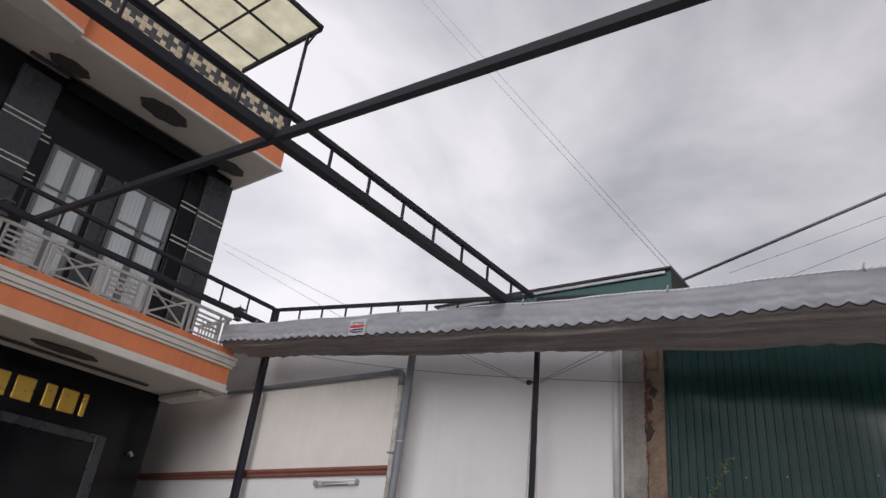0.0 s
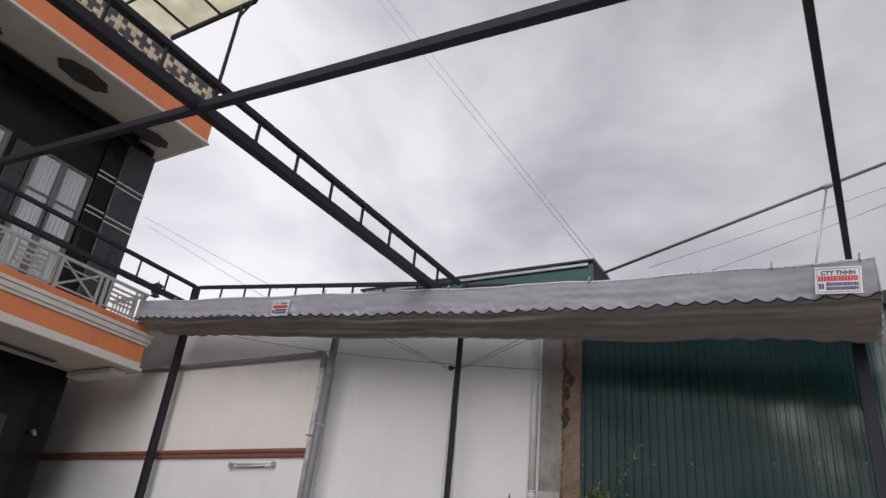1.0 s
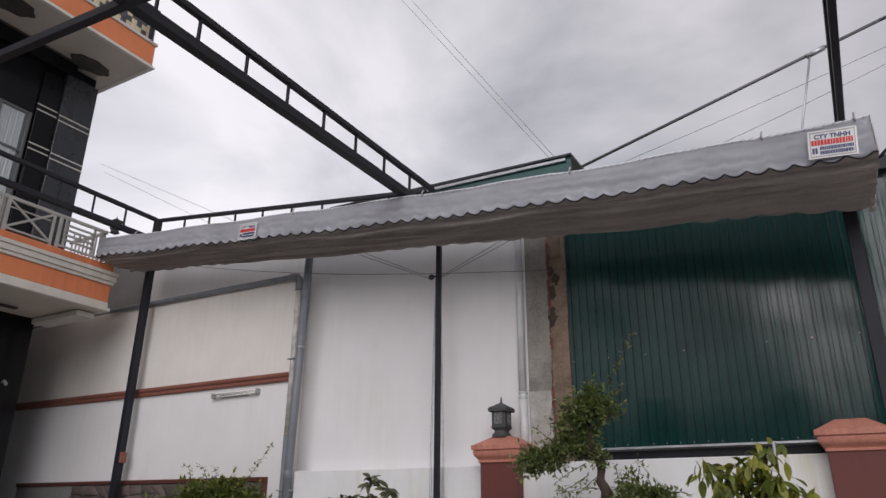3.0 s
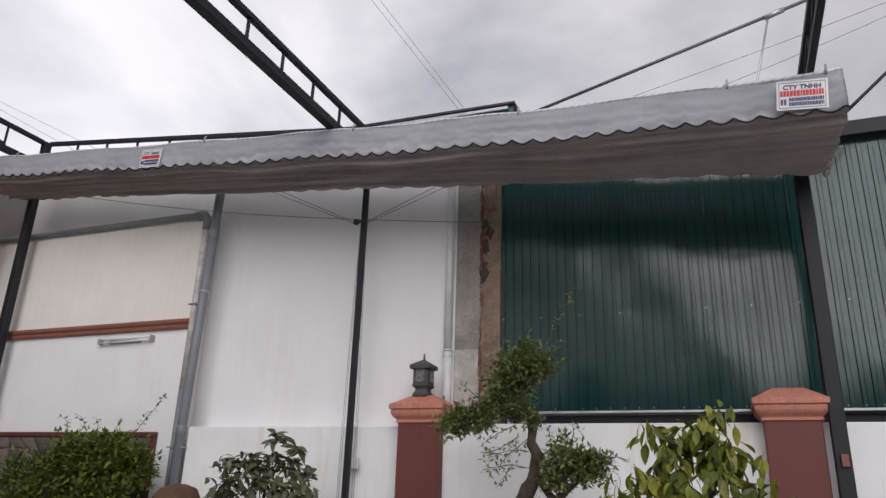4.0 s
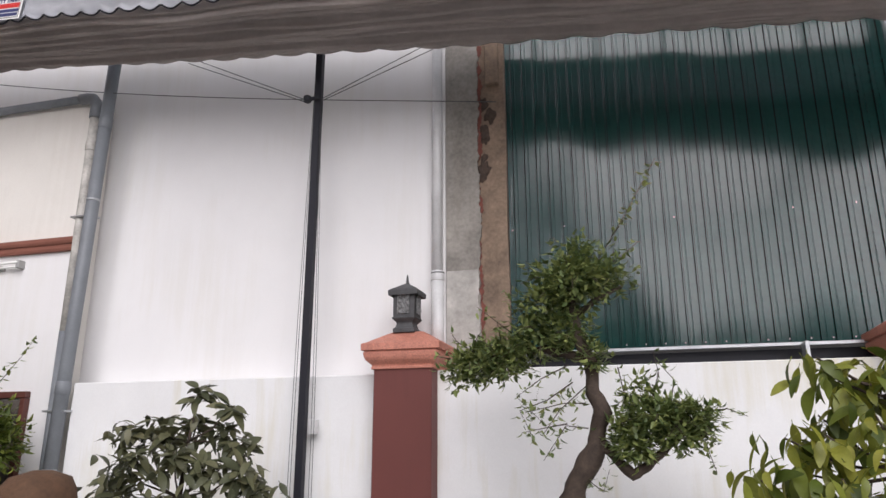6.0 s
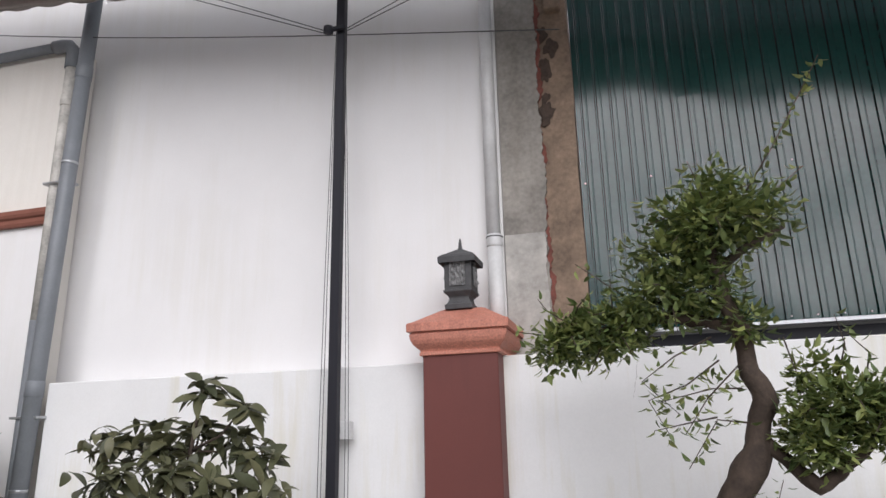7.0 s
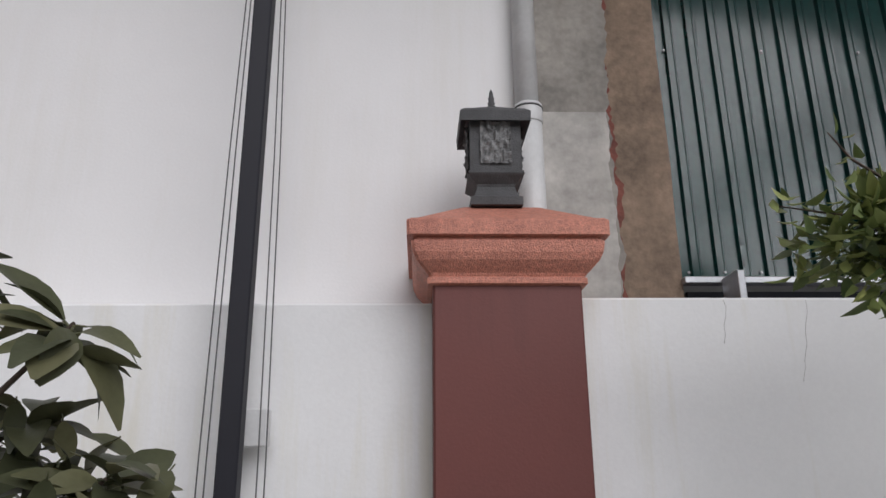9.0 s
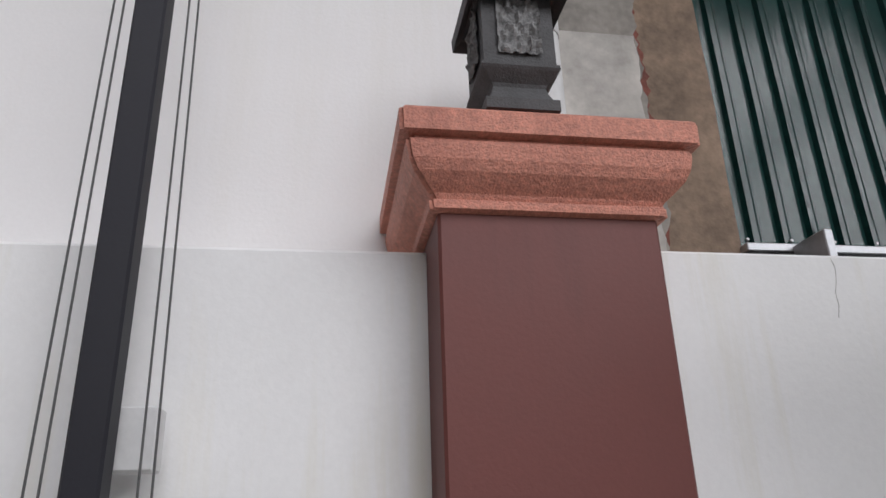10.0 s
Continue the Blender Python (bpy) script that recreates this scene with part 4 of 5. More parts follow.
# balcony railing
RX = -9.74
for k in range(11):
    y0 = 6.62 - 0.80 * (k + 1)
    y1 = y0 + 0.80
    pn = part("railing_panel", boxed((RX - 0.02, y0, 5.74), (RX + 0.02, y1, 5.79), 0.004), RAIL, house, "pale grey metal railing panel")
    part("post", boxed((RX - 0.02, y0, 5.24), (RX + 0.02, y0 + 0.05, 5.74), 0.003), RAIL, pn)
    part("post", boxed((RX - 0.02, y1 - 0.10, 5.24), (RX + 0.02, y1 - 0.065, 5.74), 0.003), RAIL, pn)
    part("lower_bar", boxed((RX - 0.015, y0 + 0.035, 5.29), (RX + 0.015, y1 - 0.1, 5.32), 0.003), RAIL, pn)
    if k % 2:
        part("cross_bar", barred((RX, y0 + 0.04, 5.32), (RX, y1 - 0.11, 5.73), 0.034, 0.034, 0.002), RAIL, pn)
        part("cross_bar", barred((RX, y0 + 0.04, 5.73), (RX, y1 - 0.11, 5.32), 0.030, 0.030, 0.002), RAIL, pn)
        part("inner_bar", boxed((RX - 0.01, y0 + 0.06, 5.62), (RX + 0.01, y1 - 0.13, 5.64), 0.002), RAIL, pn)
    else:
        for z in (5.40, 5.48, 5.56, 5.64):
            part("slat", boxed((RX - 0.01, y0 + 0.12, z), (RX + 0.01, y1 - 0.2, z + 0.034), 0.002), RAIL, pn)
        for yy in (y0 + 0.12, y1 - 0.2):
            part("slat", boxed((RX - 0.01, yy - 0.02, 5.32), (RX + 0.01, yy + 0.02, 5.74), 0.002), RAIL, pn)
        for s in (-0.045, 0.045):
            bm = bmesh.new()
            c = ((y0 + y1) / 2 - 0.04 + s, 5.52)
            tube(bm, [(RX + 0.012, c[0] + 0.05 * math.cos(a), c[1] + 0.05 * math.sin(a)) for a in [2 * math.pi * i / 16 for i in range(17)]], 0.014, 6)
            part("ring", bm, RAIL, pn)
        part("slat", boxed((RX - 0.01, y1 - 0.055, 5.30), (RX + 0.01, y1 - 0.035, 5.74), 0.002), RAIL, pn)
# end railing
pn = part("railing_panel", boxed((-10.8, 6.60, 5.74), (-9.72, 6.64, 5.79), 0.004), RAIL, house)
for k in range(9):
    part("slat", boxed((-10.75 + k * 0.12, 6.61, 5.24), (-10.72 + k * 0.12, 6.63, 5.74), 0.002), RAIL, pn)

# sign letters as plain gold blocks, and the entrance
for y0, y1, z0, z1 in ((2.95, 3.30, 3.78, 4.15), (3.36, 3.68, 3.78, 4.15)):
    part("gold_sign_block", boxed((GX, y0, z0), (GX + 0.04, y1, z1), 0.006), GOLD, house, "raised gold sign block")
for y0, wdt in ((3.80, 0.22), (4.12, 0.30), (4.58, 0.18), (4.84, 0.28), (5.20, 0.09)):
    part("gold_sign_block", boxed((GX, y0, 3.79), (GX + 0.045, y0 + wdt, 4.15), 0.012), GOLD, house, "raised gold sign block")
door = part("entrance", boxed((GX - 0.0, 1.2, 0), (GX + 0.035, 5.75, 0.08), 0.004), TILE_DARK, house, "dark entrance surround")
for lo, hi in (((GX, 5.60, 0.08), (GX + 0.06, 5.78, 3.58)), ((GX, 1.2, 3.44), (GX + 0.06, 5.60, 3.58)), ((GX, 3.4, 0.08), (GX + 0.05, 3.5, 3.44))):
    part("frame", boxed(lo, hi, 0.006), TILE_DARK, door)
# black sheet where the open doorway shows only its shaded interior
part("leaf", boxed((GX + 0.004, 3.5, 0.08), (GX + 0.03, 5.6, 3.44), 0.004), TILE_BLACK, door, "dark sheet standing in for the shaded doorway interior")
bm = bmesh.new()
tube(bm, [(GX + 0.02, 6.25, 3.42), (GX + 0.10, 6.25, 3.44), (GX + 0.17, 6.25, 3.38)], [0.018, 0.02, 0.028], 10)
part("wall_lamp", bm, PLASTIC, house, "small pale wall lamp")

# roof canopy of the top terrace
CZ, CX, CY = 12.5, -9.2, 6.64
can = thing("terrace_canopy", (CX, CY, 10.0), "dark steel canopy with yellowed translucent sheets over the terrace", "canopy")
can.matrix_basis = PLOT @ Matrix.Translation((CX, CY + 0.08, 10.0))
part("edge_beam", barred((CX, -3.0, CZ), (CX, CY, CZ), 0.08, 0.10), STEEL, can)
part("edge_beam", barred((CX - 0.04, CY, CZ), (-12.2, CY, CZ), 0.08, 0.10), STEEL, can)
for k in range(1, 3):
    part("purlin", barred((CX - 1.15 * k, -3.0, CZ - 0.02), (CX - 1.15 * k, CY - 0.04, CZ - 0.02), 0.05, 0.05), STEEL, can)
for k in range(1, 8):
    part("rafter", barred((CX - 0.04, CY - 1.22 * k, CZ - 0.06), (-12.2, CY - 1.22 * k, CZ - 0.06), 0.045, 0.05), STEEL, can)
for k in range(10):
    for j in range(4):
        part("sheet", boxed((CX - 0.82 * (j + 1) + 0.0, CY - 0.93 * (k + 1), CZ + 0.05 + 0.002 * j), (CX - 0.82 * j, CY - 0.93 * k - 0.006, CZ + 0.056 + 0.002 * j), 0), CANOPY, can)
for y in (6.58, 2.2, -2.2):
    part("post", barred((-9.60, y, 9.53), (-9.60, y, CZ - 0.05), 0.06, 0.06), STEEL, can)
    part("knee", barred((-9.60, y, 12.1), (CX, y, CZ - 0.05), 0.04, 0.04), STEEL, can)

# parapet tiles
CELL = 0.105
par = part("parapet", boxed((FX - 0.12, 2.6, 9.535), (FX - 0.03, 6.78, 10.2), 0.004), GREY_WALL, house, "parapet faced with cream and charcoal tiles")
tile = {}
for nm, mtl in (("cream", TILE_CREAM), ("coal", TILE_COAL)):
    bm = box(bmesh.new(), (-0.008, -CELL / 2 + 0.003, -CELL / 2 + 0.003), (0.008, CELL / 2 - 0.003, CELL / 2 - 0.003))
    me = bpy.data.meshes.new("tile")
    bmesh.ops.recalc_face_normals(bm, faces=bm.faces)
    bm.to_mesh(me)
    bm.free()
    me.materials.append(mtl)
    tile[nm] = me
for i in range(39):
    for j in range(6):
        ci, cj = next((i + a, j + b) for a, b in ((0, 0), (1, 0), (-1, 0), (0, 1), (0, -1)) if (i + a + 2 * (j + b)) % 5 == 0)
        dark_one = (ci + cj) % 2 == 0
        ob = new("tile", tile["coal" if dark_one else "cream"])
        ob.parent = par
        ob.location = Vector((FX - 0.022, 2.66 + CELL * i, 9.59 + CELL * j)) - BASE[par]
part("coping", boxed((FX - 0.14, 2.58, 10.204), (FX + 0.0, 6.80, 10.24), 0.006), STEEL, house)

# ---------------------------------------------------------------- plants


def leaf_mesh(name, length, width, droop, material, fold=0.25, n=5):
    """One blade, along +x from its stalk, bent down and folded on its midrib."""
    bm = bmesh.new()
    rows = []
    for i in range(n + 1):
        u = i / n
        w = width * (math.sin(math.pi * min(1.0, u * 0.96 + 0.02)) ** 0.75) * (1.15 - 0.3 * u) + 0.0015
        x, z = length * (u - 0.15 * droop * u * u), -length * droop * u * u
        rows.append([bm.verts.new((x, s * w / 2, z + abs(s) * fold * w / 2)) for s in (-1, 0, 1)])
    for a, b in zip(rows, rows[1:]):
        for k in range(2):
            bm.faces.new((a[k], b[k], b[k + 1], a[k + 1])).smooth = True
    tube(bm, [(-length * 0.18, 0, 0.0), (0.0, 0, 0)], 0.0022, 4)
    me = bpy.data.meshes.new(name)
    bm.to_mesh(me)
    bm.free()
    me.materials.append(material)
    return me


def rosettes(parent, tips, meshes, per, spread, rng, size=(0.75, 1.15), hang=0.0):
    base = BASE[parent]
    for tip, axis in tips:
        axis = Vector(axis).normalized()
        q = axis.to_track_quat("Z", "Y")
        for k in range(per):
            a = 2.4 * k + rng.uniform(-0.4, 0.4)
            lift = rng.uniform(*spread)
            d = q @ Vector((math.cos(a) * math.cos(lift), math.sin(a) * math.cos(lift), math.sin(lift)))
            d.z -= hang * rng.uniform(0.5, 1.5)
            up = q @ Vector((0, 0, 1))
            x = d.normalized()
            y = up.cross(x).normalized()
            z = x.cross(y)
            s = rng.uniform(*size)
            ob = new("leaf", rng.choice(meshes))
            ob.parent = parent
            p = Vector(tip) - base + x * 0.02 - axis * rng.uniform(0, 0.07)
            rot = Matrix((x, y, z)).transposed().to_4x4() @ Matrix.Rotation(rng.uniform(-0.5, 0.5), 4, "X")
            ob.matrix_basis = Matrix.Translation(p) @ rot @ Matrix.Scale(s, 4)


def branchy(parent, stem, tips, material, r0=0.022):
    for tip, axis in tips:
        t = Vector(tip)
        s = min(stem, key=lambda q: (Vector(q) - t).length + (0.4 if q[2] > t.z else 0))
        s = Vector(s)
        mid = s.lerp(t, 0.55) + Vector((0, 0, -0.05))
        part("branch", tube(bmesh.new(), [s, mid, t], [r0 * 0.6, r0 * 0.45, r0 * 0.25], 6), material, parent)


# dark-leaved shrub
rng = random.Random(21)
dark = thing("dark_leaved_shrub", (-4.62, 6.78, 0), "shrub with long dark green drooping leaves before the white wall", "shrub")
stem = [(-4.62, 6.78, 0), (-4.60, 6.78, 0.45), (-4.65, 6.76, 0.85), (-4.60, 6.78, 1.15), (-4.58, 6.80, 1.5), (-4.55, 6.82, 1.80)]
part("trunk", tube(bmesh.new(), stem, [0.032, 0.028, 0.023, 0.017, 0.011, 0.006], 8), BARK, dark)
crown = ((-4.53, 1.82, 6.80), (-4.27, 1.72, 6.78), (-5.02, 1.58, 6.76), (-4.83, 1.62, 6.86), (-4.54, 1.44, 6.60), (-4.86, 1.41, 6.62), (-4.36, 1.36, 6.66), (-5.13, 1.38, 6.82), (-4.22, 1.48, 6.86),
         (-4.70, 1.55, 6.74), (-4.62, 1.64, 6.94), (-4.40, 1.58, 6.95), (-5.17, 1.22, 6.80), (-4.03, 1.22, 6.80), (-4.12, 1.33, 6.72), (-4.92, 1.18, 6.58), (-4.62, 1.14, 6.52), (-4.36, 1.10, 6.56), (-5.06, 1.04, 6.70), (-4.16, 1.02, 6.70), (-4.76, 0.94, 6.56), (-4.50, 0.88, 6.60))
tips = [((x, y, z), ((x + 4.62) * 0.9, (y - 6.85) * 1.1 - 0.1, 0.55 + 0.6 * (z - 0.8))) for x, z, y in crown]
branchy(dark, stem, tips, BARK, 0.013)
LD = [leaf_mesh("dark_leaf", 0.124, 0.055, d, LEAF_DARK) for d in (0.15, 0.35, 0.6)]
rosettes(dark, tips, LD, 22, (-0.5, 0.9), rng, (0.75, 1.2), 0.1)
DTIPS = tips[2:]

# yellow-green small tree
rng = random.Random(33)
yel = thing("yellow_green_tree", (-0.62, 6.3, 0), "small tree with broad glossy yellow-green leaves", "tree")
stem = [(-0.62, 6.3, 0), (-0.60, 6.32, 0.5), (-0.66, 6.3, 1.0), (-0.58, 6.3, 1.35), (-0.52, 6.32, 1.7)]
part("trunk", tube(bmesh.new(), stem, [0.04, 0.035, 0.03, 0.022, 0.014], 8), BARK, yel)
tips = []
for k in range(38):
    a = k * 2.399
    r = 0.66 * math.sqrt((k + 0.5) / 38)
    x, y = -0.62 + r * math.cos(a), 6.3 + 0.7 * r * math.sin(a)
    z = 1.92 - 0.95 * (r / 0.66) ** 1.6 + rng.uniform(-0.10, 0.06)
    tips.append(((x, y, z), (math.cos(a) * r, math.sin(a) * r, 0.55)))
tips += [((-1.28, 6.2, 1.05), (-1, -0.2, 0.2)), ((-1.22, 6.25, 1.32), (-1, -0.1, 0.4)), ((-1.1, 6.25, 1.5), (-0.8, 0, 0.5)), ((-0.92, 6.28, 1.86), (-0.4, -0.2, 1)), ((-0.48, 6.3, 1.98), (0.1, 0, 1)), ((-0.02, 6.35, 1.25), (0.9, 0, 0.4)), ((-1.18, 6.15, 1.15), (-1, -0.3, 0.2)), ((-1.2, 6.2, 0.95), (-1, -0.3, 0.1)), ((0.12, 6.3, 1.28), (1, 0, 0.5)), ((0.2, 6.25, 1.05), (1, -0.2, 0.4))]
branchy(yel, stem, tips, BARK, 0.018)
LY_ = [leaf_mesh("broad_leaf", 0.138, 0.056, d, LEAF_YELLOW, 0.2) for d in (0.15, 0.4, 0.7)]
rosettes(yel, tips, LY_, 8, (-0.6, 0.6), rng, (0.7, 1.25), 0.55)


def joined_leaves(name, parent, tips, meshes, per, rng, size, tilt=(-0.3, 1.0)):
    """Further leaves of a crown, joined into one part."""
    bm = bmesh.new()
    for tip, axis in tips:
        for k in range(per):
            p = Vector(tip) - BASE[parent] + Vector((rng.uniform(-0.13, 0.13), rng.uniform(-0.13, 0.13), rng.uniform(-0.16, 0.05)))
            m = Matrix.Translation(p) @ Euler((rng.uniform(-0.6, 0.6), rng.uniform(*tilt), rng.uniform(0, 6.28))).to_matrix().to_4x4() @ Matrix.Scale(rng.uniform(*size), 4)
            n0 = len(bm.verts)
            bm.from_mesh(rng.choice(meshes))
            bm.verts.ensure_lookup_table()
            bmesh.ops.transform(bm, matrix=m, verts=bm.verts[n0:])
    me = bpy.data.meshes.new(name)
    bm.to_mesh(me)
    bm.free()
    me.materials.append(meshes[0].materials[0])
    ob = new(name, me)
    ob.parent = parent
    return tagged(ob, kind="stuff")


joined_leaves("inner_foliage", yel, tips, LY_, 13, rng, (0.6, 1.15), (0.1, 1.35))
more = [((0.05 + 0.5 * rng.random(), 6.15 + 0.25 * rng.random(), 0.8 + 0.5 * rng.random()), (0, 0, 1)) for _ in range(12)]
branchy(yel, stem, more[:8], BARK, 0.014)
joined_leaves("side_foliage", yel, more, LY_, 9, rng, (0.6, 1.1), (0.1, 1.35))
joined_leaves("inner_foliage", dark, DTIPS, LD, 26, rng, (0.6, 1.0))


def leafy_cloud(bm, centre, radii, count, rng, size=(0.022, 0.043), shell=0.35):
    """Many small folded leaves in an uneven clump."""
    c = Vector(centre)
    for _ in range(count):
        d = Vector((rng.gauss(0, 1), rng.gauss(0, 1), rng.gauss(0, 1))).normalized()
        r = (shell + (1 - shell) * rng.random()) * (0.82 + 0.45 * noise.noise(d * 2.3 + c))
        p = c + Vector((d.x * radii[0], d.y * radii[1], d.z * radii[2])) * r
        x = (d * 0.6 + Vector((rng.uniform(-1, 1), rng.uniform(-1, 1), rng.uniform(-0.9, 0.4)))).normalized()
        y = x.cross(Vector((rng.uniform(-0.5, 0.5), rng.uniform(-0.5, 0.5), 1))).normalized()
        z = x.cross(y)
        s = rng.uniform(*size)
        at = [p + x * s * u + y * s * v - z * s * w for u, v, w in ((0, 0, 0), (0.45, 0.36, -0.10), (1.0, 0.27, 0.02), (1.6, 0, 0.30), (1.0, -0.27, 0.02), (0.45, -0.36, -0.10))]
        q = [bm.verts.new(c) for c in at]
        m0 = bm.verts.new(p + x * s * 0.8 - z * s * 0.06)
        for k in range(6):
            bm.faces.new((q[k], q[(k + 1) % 6], m0)).smooth = True


def twig(bm_wood, bm_leaf, pts, rng, gap=0.028, size=(0.022, 0.036)):
    pts = [Vector(p) for p in pts]
    tube(bm_wood, pts, [0.0042 - 0.0026 * i / (len(pts) - 1) for i in range(len(pts))], 5)
    for a, b in zip(pts, pts[1:]):
        n = max(1, int((b - a).length / gap))
        for i in range(n):
            leafy_cloud(bm_leaf, a.lerp(b, (i + 0.5) / n), (0.028, 0.028, 0.028), 2, rng, size, 0.4)


def finish_stuff(name, bm, mtl, parent, label=""):
    """Joined foliage keeps its own winding."""
    me = bpy.data.meshes.new(name)
    bmesh.ops.translate(bm, verts=bm.verts, vec=-BASE[parent])
    bm.to_mesh(me)
    bm.free()
    me.materials.append(mtl)
    ob = new(name, me)
    ob.parent = parent
    BASE[ob] = BASE[parent]
    return tagged(ob, label, kind="stuff")


def gnarled(pts, radii, seg, amount, seed):
    """An old stem: kinked, knotty, with an uneven skin."""
    fine, rad = [], []
    for i in range(len(pts) - 1):
        a, b = Vector(pts[i]), Vector(pts[i + 1])
        for k in range(5):
            u = k / 5
            q = a.lerp(b, u)
            off = Vector((noise.noise(q * 6 + Vector((seed, 0, 0))), noise.noise(q * 6 + Vector((0, seed, 5))), 0))
            fine.append(q + off * amount)
            rad.append((radii[i] * (1 - u) + radii[i + 1] * u) * (1 + 0.3 * noise.noise(q * 9 + Vector((3, seed, 1)))))
    fine.append(Vector(pts[-1]))
    rad.append(radii[-1])
    bm = tube(bmesh.new(), fine, rad, seg)
    for v in bm.verts:
        v.co += Vector((noise.noise(v.co * 22), noise.noise(v.co * 22 + Vector((7, 0, 0))), noise.noise(v.co * 15))) * 0.010
    return bm


# trained tree with foliage pads
rng = random.Random(55)
bon = thing("trained_tree", (-2.1, 6.9, 0), "trained ornamental tree with a curved trunk and leafy pads", "tree")
part("trunk", gnarled([(-2.15, 6.9, 0), (-2.13, 6.92, 0.5), (-2.10, 6.9, 0.9), (-2.04, 6.9, 1.16), (-1.92, 6.9, 1.36), (-1.83, 6.9, 1.54), (-1.83, 6.88, 1.72), (-1.90, 6.86, 1.90), (-1.97, 6.84, 2.08), (-1.95, 6.84, 2.25), (-1.92, 6.84, 2.42)],
                           [0.085, 0.076, 0.070, 0.066, 0.060, 0.050, 0.043, 0.038, 0.032, 0.022, 0.012], 14, 0.06, 2), BARK, bon)
part("limb", gnarled([(-1.86, 6.9, 1.50), (-1.75, 6.86, 1.40), (-1.67, 6.84, 1.31), (-1.59, 6.84, 1.37), (-1.47, 6.85, 1.48), (-1.36, 6.86, 1.57)], [0.032, 0.028, 0.032, 0.026, 0.02, 0.012], 9, 0.04, 5), BARK, bon)
part("limb", gnarled([(-1.92, 6.86, 1.96), (-2.12, 6.9, 2.02), (-2.32, 6.94, 2.02), (-2.55, 6.98, 1.97)], [0.03, 0.026, 0.02, 0.012], 8, 0.03, 8), BARK, bon)
part("limb", tube(bmesh.new(), [(-1.95, 6.84, 2.20), (-1.80, 6.82, 2.30), (-1.66, 6.8, 2.36)], [0.022, 0.016, 0.008], 8), BARK, bon)
leaf, wood = bmesh.new(), bmesh.new()
for c, r, n in (((-1.98, 6.84, 2.42), (0.25, 0.24, 0.20), 1500), ((-2.12, 6.88, 2.28), (0.26, 0.24, 0.15), 1000), ((-1.78, 6.82, 2.42), (0.20, 0.2, 0.13), 700), ((-2.20, 6.92, 2.08), (0.26, 0.24, 0.12), 900), ((-2.45, 6.96, 1.98), (0.28, 0.22, 0.13), 1300), ((-2.64, 6.99, 1.93), (0.20, 0.16, 0.11), 650),
                 ((-1.55, 6.86, 1.62), (0.25, 0.22, 0.13), 1100), ((-1.36, 6.87, 1.62), (0.20, 0.18, 0.10), 700), ((-1.68, 6.85, 1.52), (0.15, 0.16, 0.11), 450), ((-1.62, 6.86, 1.76), (0.13, 0.12, 0.10), 220), ((-1.9, 6.84, 2.62), (0.10, 0.10, 0.10), 200)):
    leafy_cloud(leaf, c, (r[0] * 1.12, r[1] * 1.12, r[2] * 1.15), int(n * 0.72), rng)
leafy_cloud(leaf, (-1.66, 6.8, 1.46), (0.17, 0.14, 0.11), 380, rng)
leafy_cloud(leaf, (-1.42, 6.82, 1.52), (0.2, 0.15, 0.11), 380, rng)
leafy_cloud(leaf, (-2.0, 6.84, 2.12), (0.2, 0.2, 0.16), 420, rng)
leafy_cloud(leaf, (-1.86, 6.84, 1.96), (0.12, 0.14, 0.12), 160, rng)
for k in range(3):
    s0 = Vector((-1.9 - 0.12 * rng.random(), 6.82, 1.45 + 0.5 * rng.random()))
    twig(wood, leaf, (s0, s0 + Vector((-0.12, -0.04, rng.uniform(-0.06, 0.04))), s0 + Vector((-0.2 - 0.14 * rng.random(), -0.06, rng.uniform(-0.2, -0.02)))), rng, 0.026)
for k in range(48):
    s0 = Vector(((-2.62, 6.98, 1.97), (-2.4, 6.95, 1.98), (-2.15, 6.9, 2.1), (-1.95, 6.84, 2.45), (-1.5, 6.86, 1.62), (-1.34, 6.87, 1.60))[k % 6])
    d0 = Vector((rng.uniform(-1, 1), rng.uniform(-1, 0.6), rng.uniform(-0.5, 0.7))).normalized()
    ln0 = rng.uniform(0.18, 0.34)
    twig(wood, leaf, (s0, s0 + d0 * ln0 * 0.6, s0 + d0 * ln0 + Vector((0, 0, -0.05))), rng, 0.024, (0.02, 0.038))
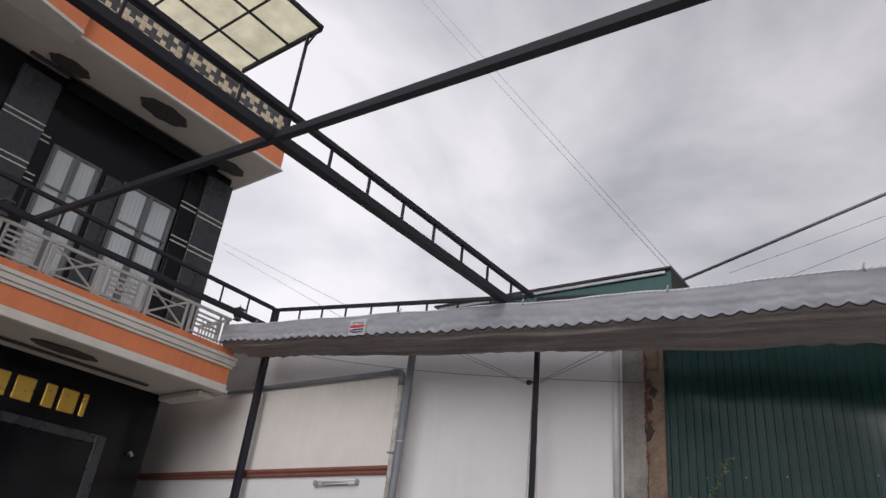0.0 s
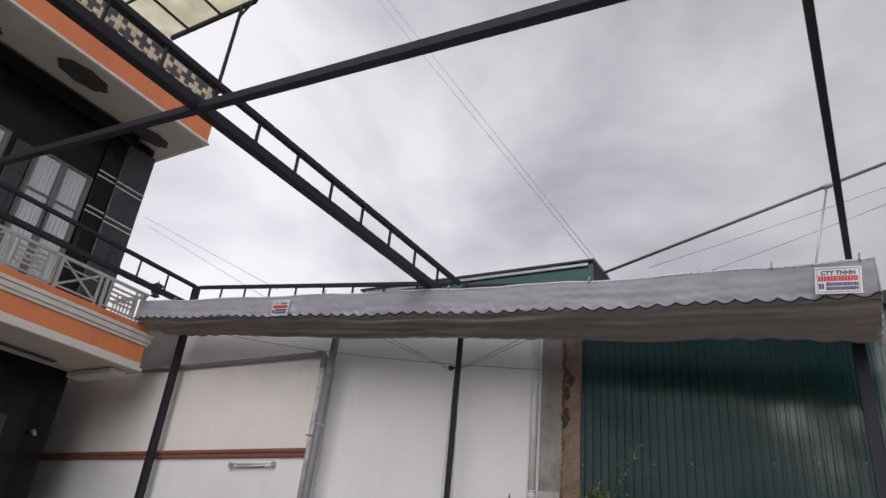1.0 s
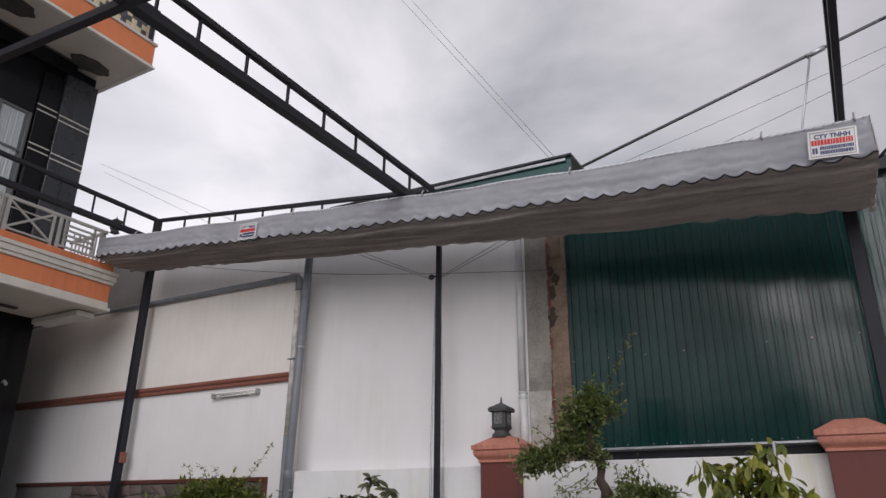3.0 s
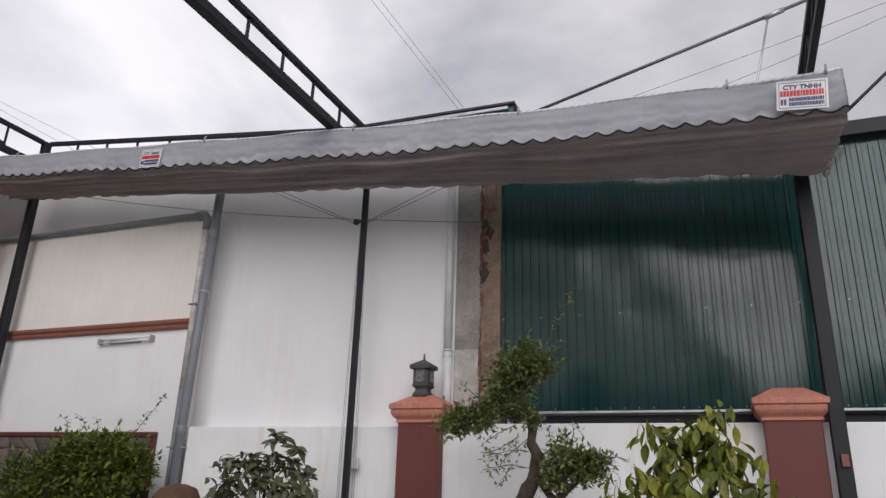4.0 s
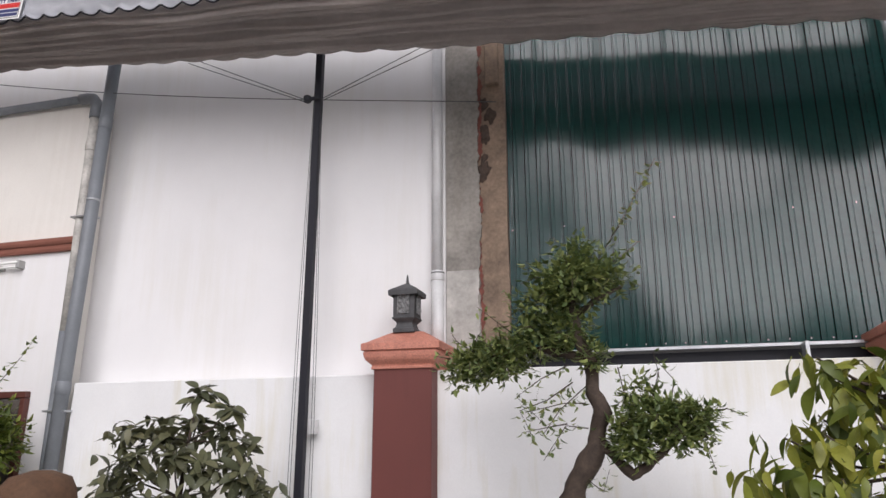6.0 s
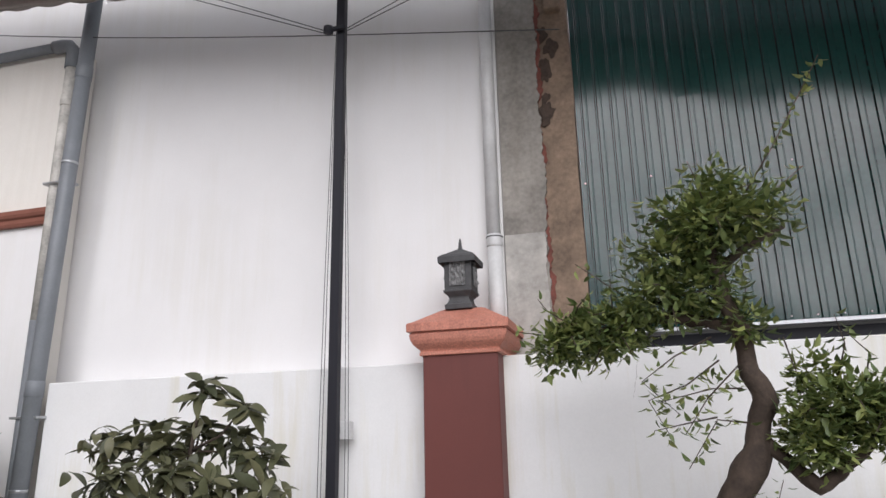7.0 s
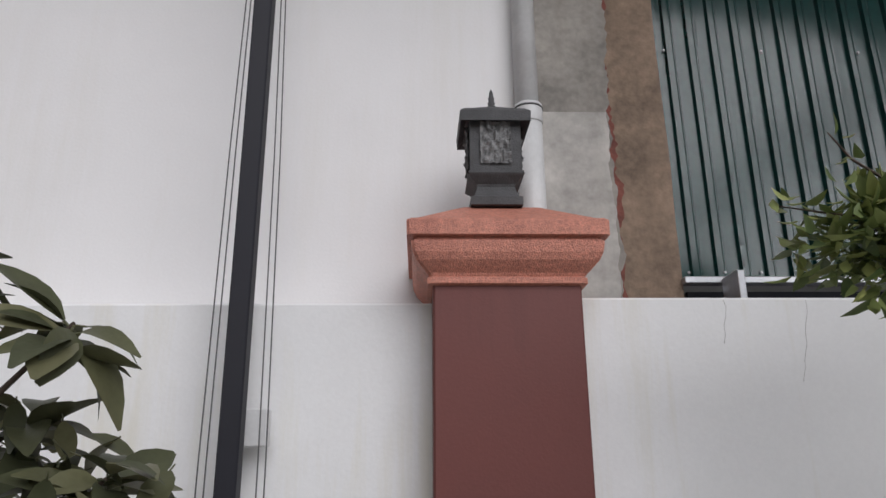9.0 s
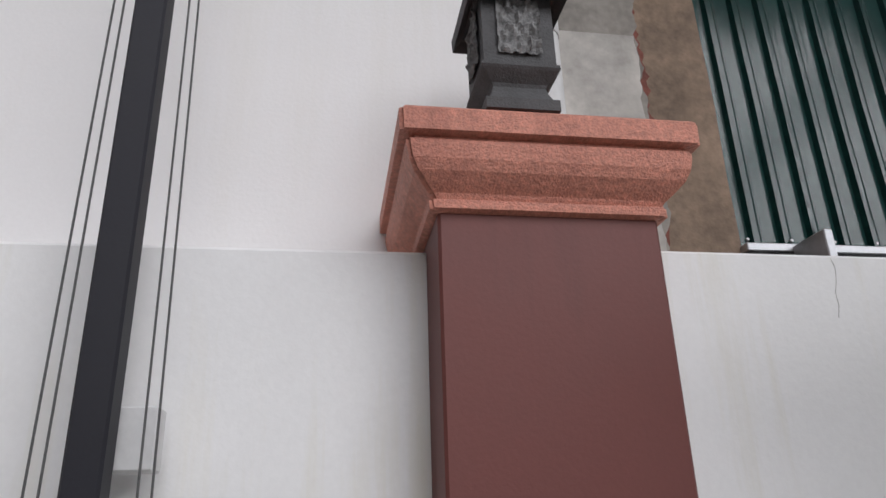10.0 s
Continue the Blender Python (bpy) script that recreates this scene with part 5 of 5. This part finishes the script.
for pts in (((-1.85, 6.84, 2.45), (-1.66, 6.80, 2.72), (-1.52, 6.78, 2.95), (-1.42, 6.78, 3.12)), ((-1.8, 6.82, 2.45), (-1.64, 6.8, 2.55), (-1.55, 6.8, 2.62)), ((-2.0, 6.86, 1.92), (-2.16, 6.82, 1.84), (-2.3, 6.8, 1.74), (-2.16, 6.8, 1.6)), ((-1.98, 6.86, 1.82), (-2.12, 6.8, 1.72), (-2.28, 6.78, 1.66), (-2.2, 6.76, 1.5)),
            ((-1.9, 6.86, 1.80), (-2.05, 6.76, 1.66), (-2.15, 6.74, 1.52)), ((-1.55, 6.86, 1.7), (-1.50, 6.84, 1.86), (-1.52, 6.84, 1.98)), ((-1.45, 6.86, 1.68), (-1.42, 6.84, 1.82), (-1.5, 6.84, 1.92)), ((-1.3, 6.86, 1.64), (-1.16, 6.86, 1.66), (-1.06, 6.86, 1.62)), ((-2.55, 6.98, 1.98), (-2.72, 7.0, 1.99), (-2.86, 7.02, 2.02)),
            ((-2.55, 6.97, 2.0), (-2.7, 6.96, 2.1), (-2.74, 6.96, 2.16)), ((-2.3, 6.92, 2.1), (-2.45, 6.9, 2.22), (-2.55, 6.9, 2.3)), ((-1.72, 6.86, 1.9), (-1.70, 6.84, 1.78), (-1.66, 6.84, 1.66)), ((-1.95, 6.9, 1.3), (-1.84, 6.86, 1.22), (-1.80, 6.84, 1.34))):
    twig(wood, leaf, pts, rng)
finish_stuff("foliage", leaf, LEAF_SMALL, bon, "small pointed green leaves in pads")
finish_stuff("fine_wood", wood, BARK, bon)
bon.location.x -= 0.11
# low shrub at its foot
rng = random.Random(56)
low = thing("low_shrub", (-2.45, 6.6, 0), "low leafy shrub at the foot of the trained tree", "shrub")
leaf, wood = bmesh.new(), bmesh.new()
for k in range(9):
    a = k * 0.7
    twig(wood, leaf, ((-2.45, 6.6, 0.0), (-2.45 + 0.1 * math.cos(a), 6.6 + 0.1 * math.sin(a), 0.55), (-2.45 + 0.22 * math.cos(a), 6.6 + 0.2 * math.sin(a), 1.0 + 0.12 * math.sin(k * 2))), rng, 0.03, (0.025, 0.045))
leafy_cloud(leaf, (-2.45, 6.6, 0.95), (0.28, 0.24, 0.18), 500, rng, (0.025, 0.045))
finish_stuff("foliage", leaf, LEAF_SMALL, low)
finish_stuff("fine_wood", wood, BARK, low)

# bush before the window
rng = random.Random(57)
bush = thing("leafy_bush", (-7.30, 7.35, 0), "bright green leafy bush with loose shoots before the window", "bush")
leaf, wood = bmesh.new(), bmesh.new()
for c, r, n in (((-7.30, 7.35, 1.60), (0.55, 0.36, 0.36), 2600), ((-7.80, 7.35, 1.55), (0.5, 0.36, 0.38), 2200), ((-6.85, 7.35, 1.5), (0.34, 0.3, 0.34), 1500), ((-7.30, 7.30, 1.05), (0.75, 0.4, 0.45), 2200), ((-8.10, 7.35, 1.3), (0.5, 0.36, 0.45), 1500), ((-8.60, 7.35, 1.3), (0.42, 0.34, 0.42), 1500)):
    leafy_cloud(leaf, c, r, int(n * 0.75), rng, (0.034, 0.064), 0.45)
for pts in (((-7.00, 7.32, 1.75), (-6.75, 7.30, 2.0), (-6.58, 7.28, 2.16), (-6.44, 7.27, 2.32)), ((-7.40, 7.30, 1.85), (-7.45, 7.30, 2.0), (-7.50, 7.30, 2.06)), ((-7.90, 7.30, 1.85), (-7.95, 7.30, 2.02), (-8.10, 7.30, 2.1)), ((-6.65, 7.32, 1.5), (-6.50, 7.30, 1.6), (-6.44, 7.30, 1.62)), ((-6.65, 7.32, 1.35), (-6.52, 7.30, 1.3), (-6.42, 7.30, 1.33)), ((-7.60, 7.30, 1.9), (-7.70, 7.30, 2.05), (-7.80, 7.30, 2.1)), ((-7.20, 7.30, 1.85), (-7.12, 7.30, 1.98), (-7.10, 7.30, 2.06))):
    twig(wood, leaf, pts, rng, 0.035, (0.028, 0.045))
for k in range(7):
    a = k * 0.9
    tube(wood, [(-7.3 + 0.1 * math.cos(a), 7.35 + 0.1 * math.sin(a), 0), (-7.3 + 0.4 * math.cos(a), 7.35 + 0.2 * math.sin(a), 1.3)], [0.02, 0.008], 6)
finish_stuff("foliage", leaf, LEAF_BUSH, bush)
finish_stuff("fine_wood", wood, BARK, bush)

# wooden stump beside the path
st = thing("wood_stump", (-4.86, 5.90, 0), "round brown carved wooden stump", "stump")
bm = bmesh.new()
tube(bm, [(-4.86, 5.90, z) for z in (0, 0.3, 0.7, 1.0, 1.13, 1.24, 1.31, 1.345)], [0.26, 0.22, 0.20, 0.21, 0.215, 0.20, 0.15, 0.05], 24)
for v in bm.verts:
    n3 = noise.noise(v.co * 4) * 0.05
    v.co.x += n3
    v.co.y += noise.noise(v.co * 5 + Vector((3, 1, 2))) * 0.04
part("block", bm, STUMP, st)


# hairline cracks and chips in the low wall
def crack(pts, r, parent_wall):
    BASE.setdefault(parent_wall, Vector((0, 0, 0)))
    part("hairline_crack", tube(bmesh.new(), pts, r, 4), CONCRETE, parent_wall)


RIGHT_WALL = bpy.data.objects["wall_yard_low"]
rng = random.Random(77)
for wall, x, y, z, n, r in ((RIGHT_WALL, -2.70, 7.8947, 2.012, 5, 0.0006), (RIGHT_WALL, -2.42, 7.8947, 2.012, 9, 0.0006), (RIGHT_WALL, -1.3, 7.8947, 1.75, 10, 0.0008)):
    pts = [(x, y, z)]
    for _ in range(n):
        x, z = x + rng.uniform(-0.012, 0.012), z - rng.uniform(0.015, 0.04)
        pts.append((x, y, z))
    crack(pts, r, wall)
